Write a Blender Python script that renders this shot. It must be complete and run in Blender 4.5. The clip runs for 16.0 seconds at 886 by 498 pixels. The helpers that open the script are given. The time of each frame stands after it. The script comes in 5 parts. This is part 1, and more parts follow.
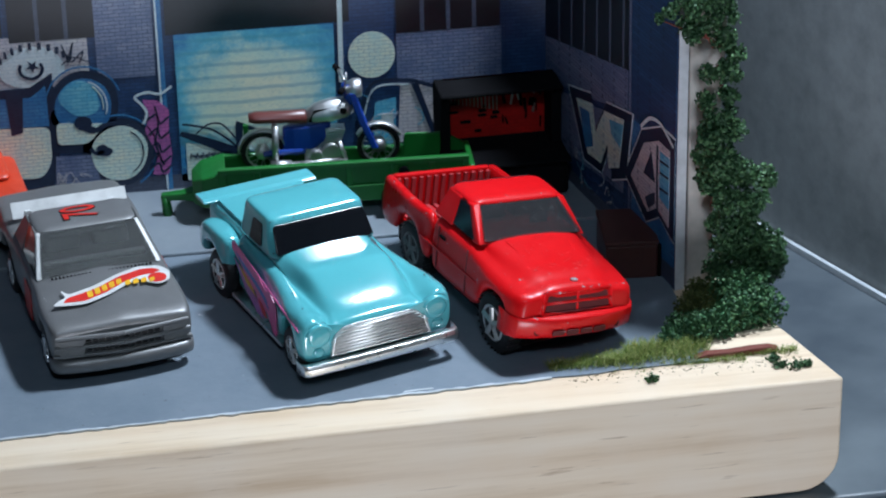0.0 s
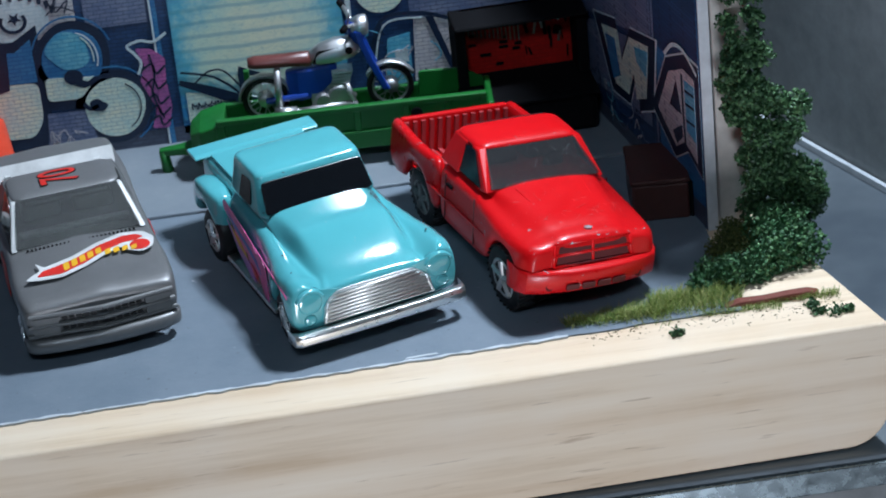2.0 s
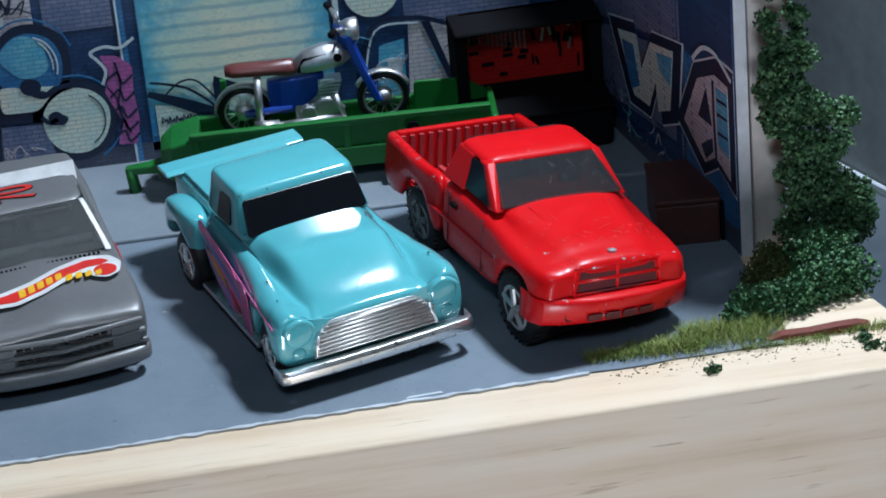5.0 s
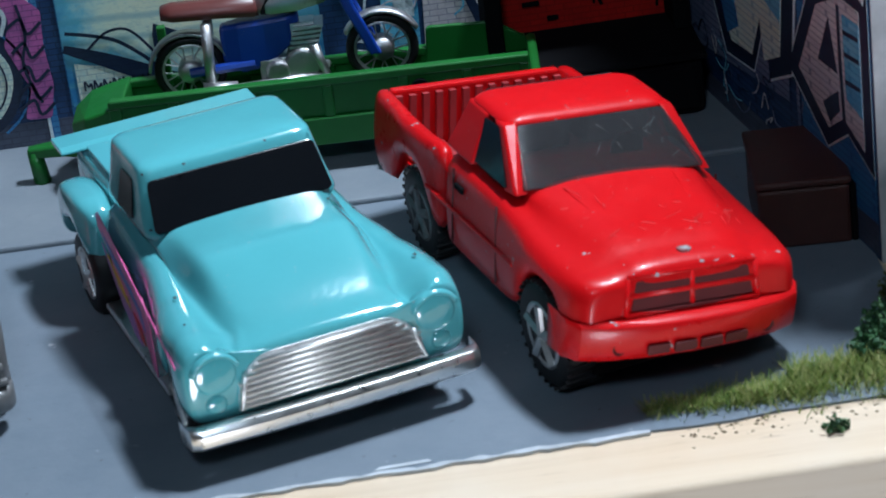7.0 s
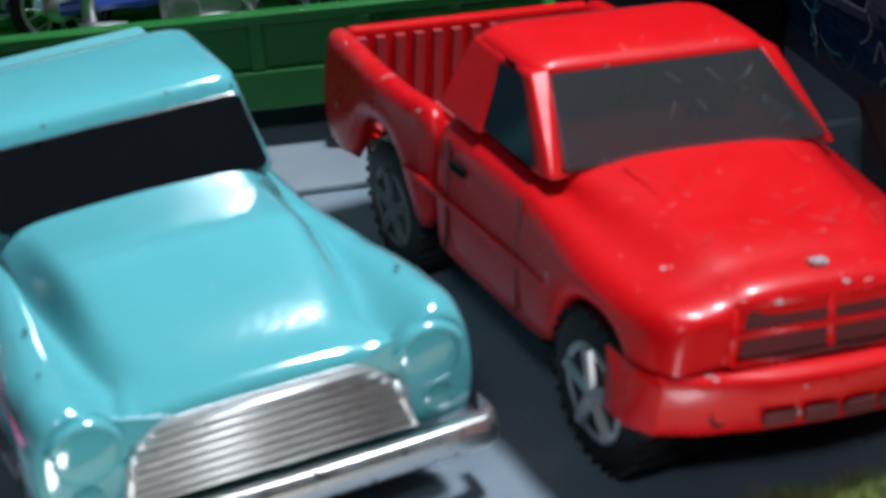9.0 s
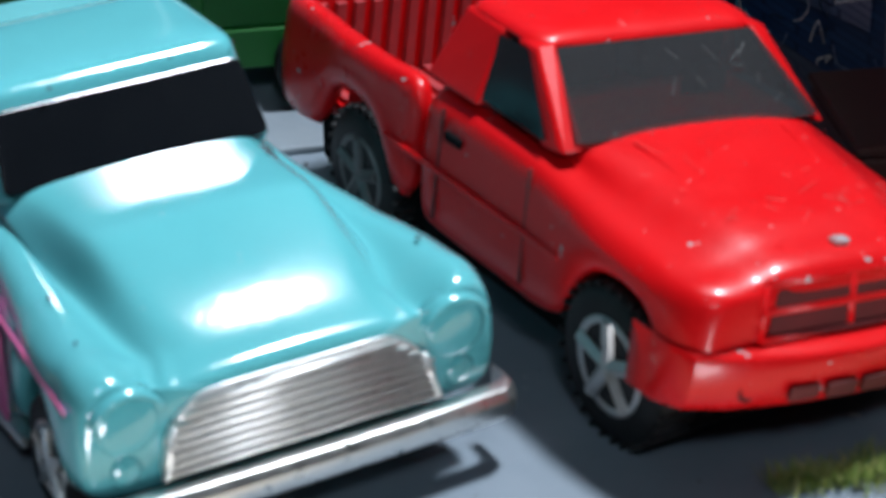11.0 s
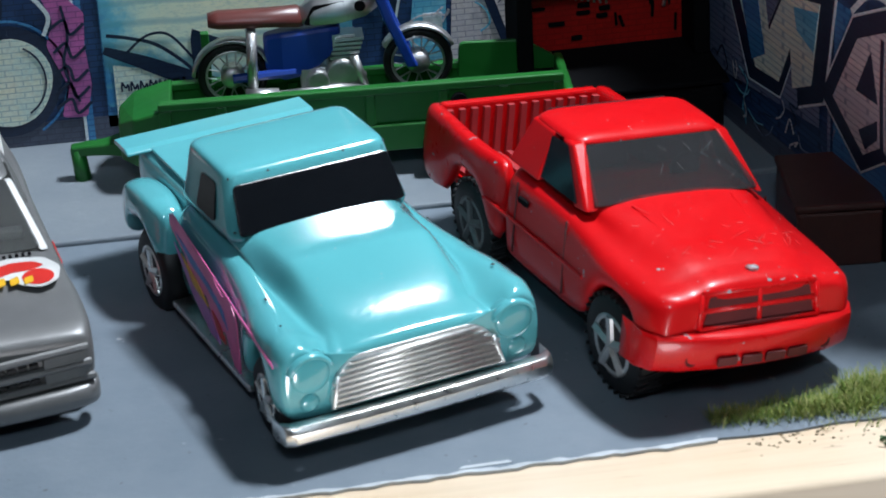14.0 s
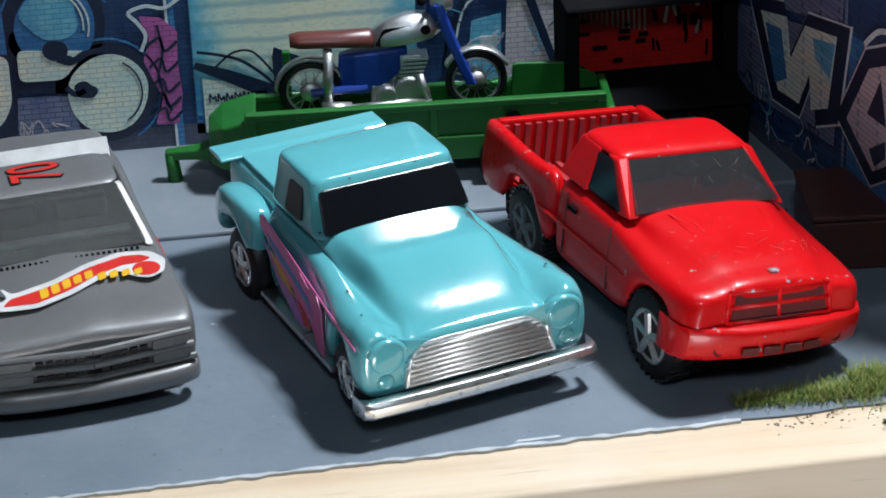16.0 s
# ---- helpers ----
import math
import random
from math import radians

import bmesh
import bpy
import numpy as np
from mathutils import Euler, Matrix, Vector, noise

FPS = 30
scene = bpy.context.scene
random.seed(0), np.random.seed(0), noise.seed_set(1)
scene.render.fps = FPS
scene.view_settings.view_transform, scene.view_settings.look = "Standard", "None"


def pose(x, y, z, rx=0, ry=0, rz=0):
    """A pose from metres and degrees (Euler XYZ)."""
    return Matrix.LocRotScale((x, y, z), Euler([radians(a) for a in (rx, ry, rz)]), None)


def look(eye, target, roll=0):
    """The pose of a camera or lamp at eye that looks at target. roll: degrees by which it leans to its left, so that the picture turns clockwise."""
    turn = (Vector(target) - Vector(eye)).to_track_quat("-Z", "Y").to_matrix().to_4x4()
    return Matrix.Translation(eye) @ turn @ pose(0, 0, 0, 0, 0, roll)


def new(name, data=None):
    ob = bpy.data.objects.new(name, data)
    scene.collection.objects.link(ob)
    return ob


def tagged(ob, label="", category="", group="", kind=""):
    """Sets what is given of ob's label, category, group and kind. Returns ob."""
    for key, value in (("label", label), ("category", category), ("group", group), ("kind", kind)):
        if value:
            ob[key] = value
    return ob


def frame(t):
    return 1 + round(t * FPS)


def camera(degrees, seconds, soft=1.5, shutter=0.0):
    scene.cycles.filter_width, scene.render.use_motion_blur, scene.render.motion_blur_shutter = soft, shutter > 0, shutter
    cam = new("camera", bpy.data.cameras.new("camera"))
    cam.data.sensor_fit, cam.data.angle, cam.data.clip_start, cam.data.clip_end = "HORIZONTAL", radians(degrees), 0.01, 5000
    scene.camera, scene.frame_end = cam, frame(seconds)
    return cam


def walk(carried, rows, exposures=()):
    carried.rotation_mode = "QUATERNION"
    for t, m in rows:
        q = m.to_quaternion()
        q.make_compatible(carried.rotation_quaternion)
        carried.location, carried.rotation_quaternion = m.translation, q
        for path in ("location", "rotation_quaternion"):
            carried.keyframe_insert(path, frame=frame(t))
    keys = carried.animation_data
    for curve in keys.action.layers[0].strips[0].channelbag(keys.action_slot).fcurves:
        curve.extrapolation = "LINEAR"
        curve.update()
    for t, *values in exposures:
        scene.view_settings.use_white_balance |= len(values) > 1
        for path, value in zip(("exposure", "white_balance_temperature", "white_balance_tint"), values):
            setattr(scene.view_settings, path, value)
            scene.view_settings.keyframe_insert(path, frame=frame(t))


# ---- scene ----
cam = camera(18.0, 16.0, 1.7)
PATH = [
    (0.0, pose(-0.16344, -0.50557, 0.29382, 63.546, 1.086, -9.252)),
    (0.5, pose(-0.14831, -0.50139, 0.28623, 63.465, 3.534, -9.242)),
    (1.0, pose(-0.12833, -0.46784, 0.26719, 62.084, 5.249, -8.009)),
    (1.5, pose(-0.11377, -0.45398, 0.26713, 61.641, 5.735, -6.738)),
    (2.0, pose(-0.11868, -0.46145, 0.27740, 61.701, 5.189, -7.003)),
    (2.5, pose(-0.12328, -0.49939, 0.29768, 61.902, 5.153, -7.237)),
    (3.0, pose(-0.11561, -0.51189, 0.30161, 62.085, 5.634, -6.542)),
    (5.5, pose(-0.12583, -0.36918, 0.22265, 62.927, 4.529, -8.001)),
    (6.0, pose(-0.11233, -0.33456, 0.20271, 63.162, 5.251, -6.945)),
    (6.5, pose(-0.10085, -0.30327, 0.18104, 63.913, 5.843, -5.721)),
    (7.0, pose(-0.09116, -0.27163, 0.16255, 64.317, 6.392, -4.824)),
    (7.5, pose(-0.08947, -0.24075, 0.14708, 64.448, 6.243, -4.543)),
    (8.0, pose(-0.09076, -0.21049, 0.13250, 64.584, 5.888, -4.677)),
    (8.5, pose(-0.09495, -0.18764, 0.11983, 65.013, 5.440, -5.893)),
    (9.0, pose(-0.09626, -0.16492, 0.11219, 64.499, 4.998, -6.643)),
    (11.5, pose(-0.12902, -0.15938, 0.11826, 63.170, 0.431, -13.554)),
    (12.0, pose(-0.12294, -0.19177, 0.12859, 64.244, 1.583, -10.755)),
    (12.5, pose(-0.12062, -0.22134, 0.13960, 64.902, 1.962, -9.197)),
    (13.0, pose(-0.11779, -0.25053, 0.15809, 63.968, 2.712, -7.780)),
    (13.5, pose(-0.12881, -0.27632, 0.17087, 64.069, 2.603, -8.425)),
    (14.0, pose(-0.12909, -0.28184, 0.17520, 63.860, 2.747, -8.174)),
    (14.5, pose(-0.13104, -0.28104, 0.17533, 63.904, 2.317, -8.140)),
    (15.0, pose(-0.13094, -0.28305, 0.17858, 63.481, 2.350, -7.705)),
    (15.5, pose(-0.13310, -0.30392, 0.19042, 63.321, 2.461, -7.315)),
    (16.0, pose(-0.14095, -0.32492, 0.19917, 63.642, 2.061, -7.538)),
]
EXPO = [(0.0, -0.08, 5750, 10), (6.5, -0.14, 5700, 10), (8.5, -0.1, 6100, 10), (12.0, 0.1, 6200, 11), (13.5, 0.06, 6200, 11), (16.0, -0.02, 6300, 12)]
walk(cam, PATH, EXPO)
cam.data.dof.use_dof = True
cam.data.dof.focus_distance = 0.47
cam.data.dof.aperture_fstop = 120

# ---------------------------------------------------------------- light
world = bpy.data.worlds.new("world")
scene.world = world
world.use_nodes = True
world.node_tree.nodes["Background"].inputs[0].default_value = (0.80, 0.90, 1.0, 1)
world.node_tree.nodes["Background"].inputs[1].default_value = 0.003


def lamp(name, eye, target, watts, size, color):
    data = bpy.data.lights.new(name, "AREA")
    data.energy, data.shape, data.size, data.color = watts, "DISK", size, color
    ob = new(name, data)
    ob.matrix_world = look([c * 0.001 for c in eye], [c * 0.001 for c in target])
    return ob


lamp("spot_lamp", (26, 84, 330), (-85, 40, 0), 2.45, 0.05, (0.89, 0.95, 1.0))
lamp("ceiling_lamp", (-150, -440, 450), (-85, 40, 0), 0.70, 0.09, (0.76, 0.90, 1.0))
# unseen fill lamp, added low in front to brighten the board's front face
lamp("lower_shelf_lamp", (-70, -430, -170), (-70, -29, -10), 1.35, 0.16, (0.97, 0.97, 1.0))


# ---------------------------------------------------------------- materials
def shader(name):
    m = bpy.data.materials.new(name)
    m.use_nodes = True
    return m, m.node_tree, m.node_tree.nodes["Principled BSDF"]


def link_coords(nt, scale, kind="Object"):
    tc, mp = nt.nodes.new("ShaderNodeTexCoord"), nt.nodes.new("ShaderNodeMapping")
    mp.inputs["Scale"].default_value = scale
    nt.links.new(tc.outputs[kind], mp.inputs["Vector"])
    return mp.outputs["Vector"]


def noise_of(nt, vec, scale, detail=4.0, rough=0.6):
    n = nt.nodes.new("ShaderNodeTexNoise")
    n.inputs["Scale"].default_value, n.inputs["Detail"].default_value, n.inputs["Roughness"].default_value = scale, detail, rough
    nt.links.new(vec, n.inputs["Vector"])
    return n.outputs["Fac"]


def ramp_of(nt, fac, stops):
    r = nt.nodes.new("ShaderNodeValToRGB")
    while len(r.color_ramp.elements) < len(stops):
        r.color_ramp.elements.new(0.5)
    for e, (p, c) in zip(r.color_ramp.elements, stops):
        e.position, e.color = p, (*c, 1)
    nt.links.new(fac, r.inputs["Fac"])
    return r.outputs["Color"]


def mix_of(nt, fac, a, b, kind="MIX"):
    m = nt.nodes.new("ShaderNodeMix")
    m.data_type, m.blend_type = "RGBA", kind
    for slot, v in ((0, fac), (6, a), (7, b)):
        if isinstance(v, (int, float)):
            m.inputs[slot].default_value = v
        elif isinstance(v, tuple):
            m.inputs[slot].default_value = (*v, 1)
        else:
            nt.links.new(v, m.inputs[slot])
    return m.outputs[2]


def bump_of(nt, p, height, strength, distance):
    b = nt.nodes.new("ShaderNodeBump")
    b.inputs["Strength"].default_value, b.inputs["Distance"].default_value = strength, distance
    nt.links.new(height, b.inputs["Height"])
    nt.links.new(b.outputs["Normal"], p.inputs["Normal"])


def paint(name, color, rough=0.28, metal=0.0, dirt=0.5, chip=None, coat=0.0, scale=1.0, spec=0.5):
    """Toy enamel: slightly uneven colour, orange peel, dust and, if asked for, chips down to bare metal."""
    m, nt, p = shader(name)
    vec = link_coords(nt, (1, 1, 1))
    cloud = noise_of(nt, vec, 90 * scale, 5)
    dark = tuple(c * (1 - 0.3 * dirt) for c in color)
    col = ramp_of(nt, cloud, [(0.32, dark), (0.6, color)])
    specks = noise_of(nt, vec, 1500 * scale, 2, 0.5)
    mask = ramp_of(nt, specks, [(0.735, (0, 0, 0)), (0.76, (1, 1, 1))])
    col = mix_of(nt, mask, col, tuple(0.5 * c + 0.2 for c in color))
    if chip:
        flakes = noise_of(nt, vec, 420 * scale, 3, 0.7)
        cm = ramp_of(nt, flakes, [(chip, (0, 0, 0)), (chip + 0.012, (1, 1, 1))])
        col = mix_of(nt, cm, col, (0.30, 0.32, 0.33))
    nt.links.new(col, p.inputs["Base Color"])
    rr = nt.nodes.new("ShaderNodeMapRange")
    rr.inputs["To Min"].default_value, rr.inputs["To Max"].default_value = rough * 0.75, rough * 1.5
    nt.links.new(noise_of(nt, vec, 260 * scale, 4), rr.inputs["Value"])
    nt.links.new(rr.outputs["Result"], p.inputs["Roughness"])
    p.inputs["Metallic"].default_value = metal
    p.inputs["Specular IOR Level"].default_value = spec
    p.inputs["Coat Weight"].default_value = coat
    p.inputs["Coat Roughness"].default_value = 0.07
    bump_of(nt, p, noise_of(nt, vec, 700 * scale, 2), 0.12, 0.0002)
    return m


def metal_mat(name, color, rough, grain=600):
    m, nt, p = shader(name)
    vec = link_coords(nt, (1, 1, 1))
    n = noise_of(nt, vec, grain, 4, 0.7)
    nt.links.new(ramp_of(nt, n, [(0.28, tuple(c * 0.72 for c in color)), (0.45, color)]), p.inputs["Base Color"])
    p.inputs["Metallic"].default_value = 1.0
    rr = nt.nodes.new("ShaderNodeMapRange")
    rr.inputs["To Min"].default_value, rr.inputs["To Max"].default_value = rough * 0.6, rough * 1.8
    nt.links.new(n, rr.inputs["Value"])
    nt.links.new(rr.outputs["Result"], p.inputs["Roughness"])
    bump_of(nt, p, n, 0.15, 0.0002)
    return m


def glass_mat(name, tint, rough=0.06, clear=0.6):
    """Scuffed toy window plastic."""
    m, nt, p = shader(name)
    vec = link_coords(nt, (1, 1, 1))
    scuff = noise_of(nt, link_coords(nt, (1, 6, 1)), 350, 6, 0.75)
    nt.links.new(ramp_of(nt, scuff, [(0.70, tint), (0.95, tuple(min(1, t + 0.07) for t in tint))]), p.inputs["Base Color"])
    p.inputs["Transmission Weight"].default_value = clear
    p.inputs["IOR"].default_value = 1.45
    rr = nt.nodes.new("ShaderNodeMapRange")
    rr.inputs["To Min"].default_value, rr.inputs["To Max"].default_value = rough * 0.6, rough * 2.5
    nt.links.new(noise_of(nt, vec, 300, 5), rr.inputs["Value"])
    nt.links.new(rr.outputs["Result"], p.inputs["Roughness"])
    return m


def wood_mat():
    m, nt, p = shader("pine_wood")
    vec = link_coords(nt, (6, 120, 120))
    grain = noise_of(nt, vec, 1.6, 8, 0.62)
    col = ramp_of(nt, grain, [(0.30, (0.56, 0.42, 0.27)), (0.5, (0.74, 0.60, 0.43)), (0.72, (0.80, 0.68, 0.52))])
    rings = noise_of(nt, link_coords(nt, (2.0, 60, 90)), 1.0, 3, 0.5)
    col = mix_of(nt, ramp_of(nt, rings, [(0.42, (0.35, 0.35, 0.35)), (0.6, (0, 0, 0))]), col, (0.58, 0.40, 0.24), "MIX")
    blot = noise_of(nt, link_coords(nt, (1, 1, 1)), 28, 5, 0.6)
    col = mix_of(nt, ramp_of(nt, blot, [(0.45, (0, 0, 0)), (0.75, (0.45, 0.45, 0.45))]), col, (0.74, 0.65, 0.53))
    pores = noise_of(nt, link_coords(nt, (90, 1200, 1200)), 1.0, 3, 0.5)
    col = mix_of(nt, ramp_of(nt, pores, [(0.66, (0, 0, 0)), (0.76, (0.6, 0.6, 0.6))]), col, (0.36, 0.25, 0.16))
    nt.links.new(col, p.inputs["Base Color"])
    p.inputs["Roughness"].default_value = 0.62
    bump_of(nt, p, grain, 0.25, 0.0004)
    return m


def floor_mat(name, a, b, rough=0.6):
    m, nt, p = shader(name)
    vec = link_coords(nt, (1, 1, 1))
    col = ramp_of(nt, noise_of(nt, vec, 45, 6, 0.65), [(0.3, a), (0.7, b)])
    spots = noise_of(nt, vec, 260, 3, 0.6)
    col = mix_of(nt, ramp_of(nt, spots, [(0.70, (0, 0, 0)), (0.76, (0.55, 0.55, 0.55))]), col, (0.55, 0.58, 0.60))
    grit = noise_of(nt, vec, 900, 2, 0.5)
    col = mix_of(nt, ramp_of(nt, grit, [(0.72, (0, 0, 0)), (0.78, (0.7, 0.7, 0.7))]), col, (0.06, 0.065, 0.07))
    nt.links.new(col, p.inputs["Base Color"])
    p.inputs["Roughness"].default_value = rough
    bump_of(nt, p, noise_of(nt, vec, 500, 5, 0.7), 0.3, 0.0003)
    return m


def print_mat(name, a, b, mortar, cloud=None, brick=None, gloss=0.42):
    """Ink on printed card: a photograph of painted bricks."""
    m, nt, p = shader(name)
    vec = link_coords(nt, (1000, 1000, 1000))
    sep = nt.nodes.new("ShaderNodeSeparateXYZ")
    nt.links.new(vec, sep.inputs[0])
    com = nt.nodes.new("ShaderNodeCombineXYZ")
    nt.links.new(sep.outputs["X"], com.inputs["X"])
    nt.links.new(sep.outputs["Z"], com.inputs["Y"])
    t = nt.nodes.new("ShaderNodeTexBrick")
    nt.links.new(com.outputs[0], t.inputs["Vector"])
    t.inputs["Scale"].default_value = 1.0
    t.inputs["Mortar Size"].default_value = 0.10
    t.inputs["Mortar Smooth"].default_value = 0.4
    t.inputs["Brick Width"].default_value, t.inputs["Row Height"].default_value = brick or (2.6, 0.95)
    for slot, c in (("Color1", a), ("Color2", b), ("Mortar", mortar)):
        t.inputs[slot].default_value = (*c, 1)
    col = t.outputs["Color"]
    n = noise_of(nt, com.outputs[0], 0.16, 6, 0.7)
    col = mix_of(nt, ramp_of(nt, n, [(0.35, (0, 0, 0)), (0.68, (0.75, 0.75, 0.75))]), col, cloud or tuple(c * 0.55 for c in a))
    fine = noise_of(nt, com.outputs[0], 1.5, 4, 0.7)
    col = mix_of(nt, ramp_of(nt, fine, [(0.4, (0, 0, 0)), (0.8, (0.45, 0.45, 0.45))]), col, tuple(c * 0.4 for c in b))
    nt.links.new(col, p.inputs["Base Color"])
    p.inputs["Roughness"].default_value = gloss
    return m


def sprayed_print(name, centre, reach):
    """A printed roller shutter sprayed cream in the middle, running out unevenly into teal and blue."""
    m, nt, p = shader(name)
    vec = link_coords(nt, (1000 / reach[0], 0, 1000 / reach[1]))
    shift = nt.nodes.new("ShaderNodeVectorMath")
    shift.operation = "SUBTRACT"
    shift.inputs[1].default_value = (centre[0] / reach[0], 0, centre[1] / reach[1])
    nt.links.new(vec, shift.inputs[0])
    far = nt.nodes.new("ShaderNodeVectorMath")
    far.operation = "LENGTH"
    nt.links.new(shift.outputs[0], far.inputs[0])
    cloud = noise_of(nt, link_coords(nt, (150, 150, 150)), 1.0, 6, 0.7)
    add = nt.nodes.new("ShaderNodeMath")
    add.operation = "MULTIPLY_ADD"
    add.inputs[1].default_value = 1.1
    nt.links.new(cloud, add.inputs[0])
    nt.links.new(far.outputs["Value"], add.inputs[2])
    scaled = nt.nodes.new("ShaderNodeMapRange")
    scaled.inputs["From Min"].default_value, scaled.inputs["From Max"].default_value = 0.55, 1.9
    nt.links.new(add.outputs[0], scaled.inputs["Value"])
    col = ramp_of(nt, scaled.outputs["Result"], [(0.15, (0.86, 0.89, 0.68)), (0.45, (0.66, 0.82, 0.70)), (0.66, (0.16, 0.52, 0.66)), (0.92, (0.04, 0.22, 0.46))])
    slat = nt.nodes.new("ShaderNodeTexWave")
    slat.bands_direction = "Z"
    slat.inputs["Scale"].default_value, slat.inputs["Distortion"].default_value = 95, 1.2
    nt.links.new(link_coords(nt, (1, 1, 1)), slat.inputs["Vector"])
    col = mix_of(nt, ramp_of(nt, slat.outputs["Fac"], [(0.0, (0.5, 0.5, 0.5)), (0.35, (0, 0, 0))]), col, (0.10, 0.36, 0.46))
    fine = noise_of(nt, link_coords(nt, (900, 900, 2500)), 1.0, 4, 0.7)
    col = mix_of(nt, ramp_of(nt, fine, [(0.5, (0, 0, 0)), (0.75, (0.5, 0.5, 0.5))]), col, (0.20, 0.42, 0.45))
    nt.links.new(col, p.inputs["Base Color"])
    p.inputs["Roughness"].default_value = 0.42
    return m


def leaf_mat(name, a, b, c):
    m, nt, p = shader(name)
    g = nt.nodes.new("ShaderNodeNewGeometry")
    col = ramp_of(nt, g.outputs["Random Per Island"], [(0.0, a), (0.55, b), (1.0, c)])
    nt.links.new(col, p.inputs["Base Color"])
    p.inputs["Roughness"].default_value = 0.6
    return m


def plain(name, color, rough=0.6, metal=0.0, spec=0.5):
    m, nt, p = shader(name)
    p.inputs["Specular IOR Level"].default_value = spec
    vec = link_coords(nt, (1, 1, 1))
    n = noise_of(nt, vec, 160, 5, 0.65)
    nt.links.new(ramp_of(nt, n, [(0.3, tuple(c * 0.72 for c in color)), (0.65, color)]), p.inputs["Base Color"])
    p.inputs["Roughness"].default_value, p.inputs["Metallic"].default_value = rough, metal
    return m


TEAL = paint("teal_enamel", (0.115, 0.44, 0.475), 0.12, coat=1.0, dirt=0.18)
RED = paint("red_enamel", (0.60, 0.004, 0.006), 0.30, coat=0.12, chip=0.70, dirt=0.25, spec=0.22)
REDTRIM = paint("worn_red_enamel", (0.59, 0.004, 0.006), 0.26, coat=0.15, chip=0.67, dirt=0.3, spec=0.25)
GREY = paint("grey_metallic_enamel", (0.21, 0.21, 0.208), 0.36, metal=0.4, dirt=0.4)
GREYPLASTIC = plain("grey_plastic", (0.20, 0.20, 0.195), 0.5)
GREEN = paint("green_enamel", (0.010, 0.13, 0.016), 0.40, dirt=0.6)
ORANGE = paint("orange_red_enamel", (0.62, 0.05, 0.015), 0.35)
GRILLEMETAL = metal_mat("bright_plated_plastic", (0.95, 0.95, 0.93), 0.34, 1400)
# darker silver for rear rims, wheel-arch shade put into the colour
RIMSHADE = metal_mat("shaded_rim_plastic", (0.22, 0.22, 0.22), 0.45)
CHROME = metal_mat("vacuum_chrome", (0.90, 0.89, 0.86), 0.26)
SILVER = metal_mat("silver_plastic", (0.62, 0.62, 0.62), 0.38)
BLACKGLASS = glass_mat("black_window_plastic", (0.006, 0.007, 0.009), 0.10, 0.0)
SMOKE = glass_mat("smoked_window_plastic", (0.23, 0.23, 0.235), 0.05, 0.90)
CLEAR = glass_mat("clear_window_plastic", (0.55, 0.57, 0.56), 0.03, 0.92)
RUBBER = plain("black_tyre_plastic", (0.010, 0.010, 0.011), 0.5, 0.0, 0.3)
BLACK = plain("matt_black", (0.007, 0.007, 0.008), 0.9, 0.0, 0.06)
DARK = plain("dark_interior", (0.025, 0.024, 0.024), 0.6)
WHITE = plain("white_plastic", (0.72, 0.72, 0.70), 0.4)
PINK = plain("pink_tampo", (0.88, 0.16, 0.42), 0.3)
BLUEINK = plain("blue_tampo", (0.05, 0.22, 0.60), 0.3)
VIOLET = plain("violet_tampo", (0.50, 0.20, 0.55), 0.3)
REDINK = plain("red_tampo", (0.68, 0.03, 0.02), 0.35)
YELLOW = plain("yellow_tampo", (0.85, 0.47, 0.02), 0.35)
BLACKINK = plain("black_ink", (0.012, 0.012, 0.014), 0.4)
BLUEPLASTIC = paint("blue_plastic", (0.008, 0.045, 0.30), 0.32, dirt=0.4)
BROWNSEAT = plain("brown_seat_plastic", (0.13, 0.035, 0.03), 0.35)
WOOD = wood_mat()
FLOOR = floor_mat("blue_grey_floor_paint", (0.13, 0.168, 0.205), (0.185, 0.222, 0.26))
SLAB = floor_mat("light_grey_slab_paint", (0.15, 0.18, 0.21), (0.21, 0.24, 0.265))
WHITEPAINT = plain("white_paint_edge", (0.52, 0.56, 0.59), 0.6)
CARD = plain("white_foam_board", (0.62, 0.64, 0.66), 0.7)
SCUFF = plain("scuffed_plastic", (0.26, 0.26, 0.26), 0.6)
BEIGE = plain("weathered_beige_stick", (0.52, 0.49, 0.44), 0.75)
BROWNBOX = plain("dark_brown_varnished_wood", (0.080, 0.028, 0.022), 0.35)
BARK = plain("reddish_bark", (0.16, 0.035, 0.018), 0.7)
GREYWALL = plain("grey_backing_board", (0.26, 0.28, 0.28), 0.6)
LEAF = leaf_mat("ivy_leaf", (0.012, 0.045, 0.015), (0.038, 0.105, 0.036), (0.10, 0.20, 0.075))
BUSH = leaf_mat("bush_leaf", (0.016, 0.065, 0.022), (0.045, 0.14, 0.050), (0.12, 0.24, 0.09))
MOSS = leaf_mat("moss_tuft", (0.03, 0.045, 0.008), (0.075, 0.10, 0.02), (0.14, 0.15, 0.04))
GRASS = leaf_mat("grass_fibre", (0.06, 0.14, 0.015), (0.20, 0.26, 0.04), (0.42, 0.40, 0.16))
INK_NAVY = print_mat("navy_brick_print", (0.012, 0.050, 0.150), (0.030, 0.085, 0.210), (0.006, 0.020, 0.07), (0.012, 0.030, 0.085))
INK_BLUE = print_mat("blue_brick_print", (0.04, 0.21, 0.46), (0.08, 0.29, 0.52), (0.02, 0.10, 0.28), (0.015, 0.10, 0.28))
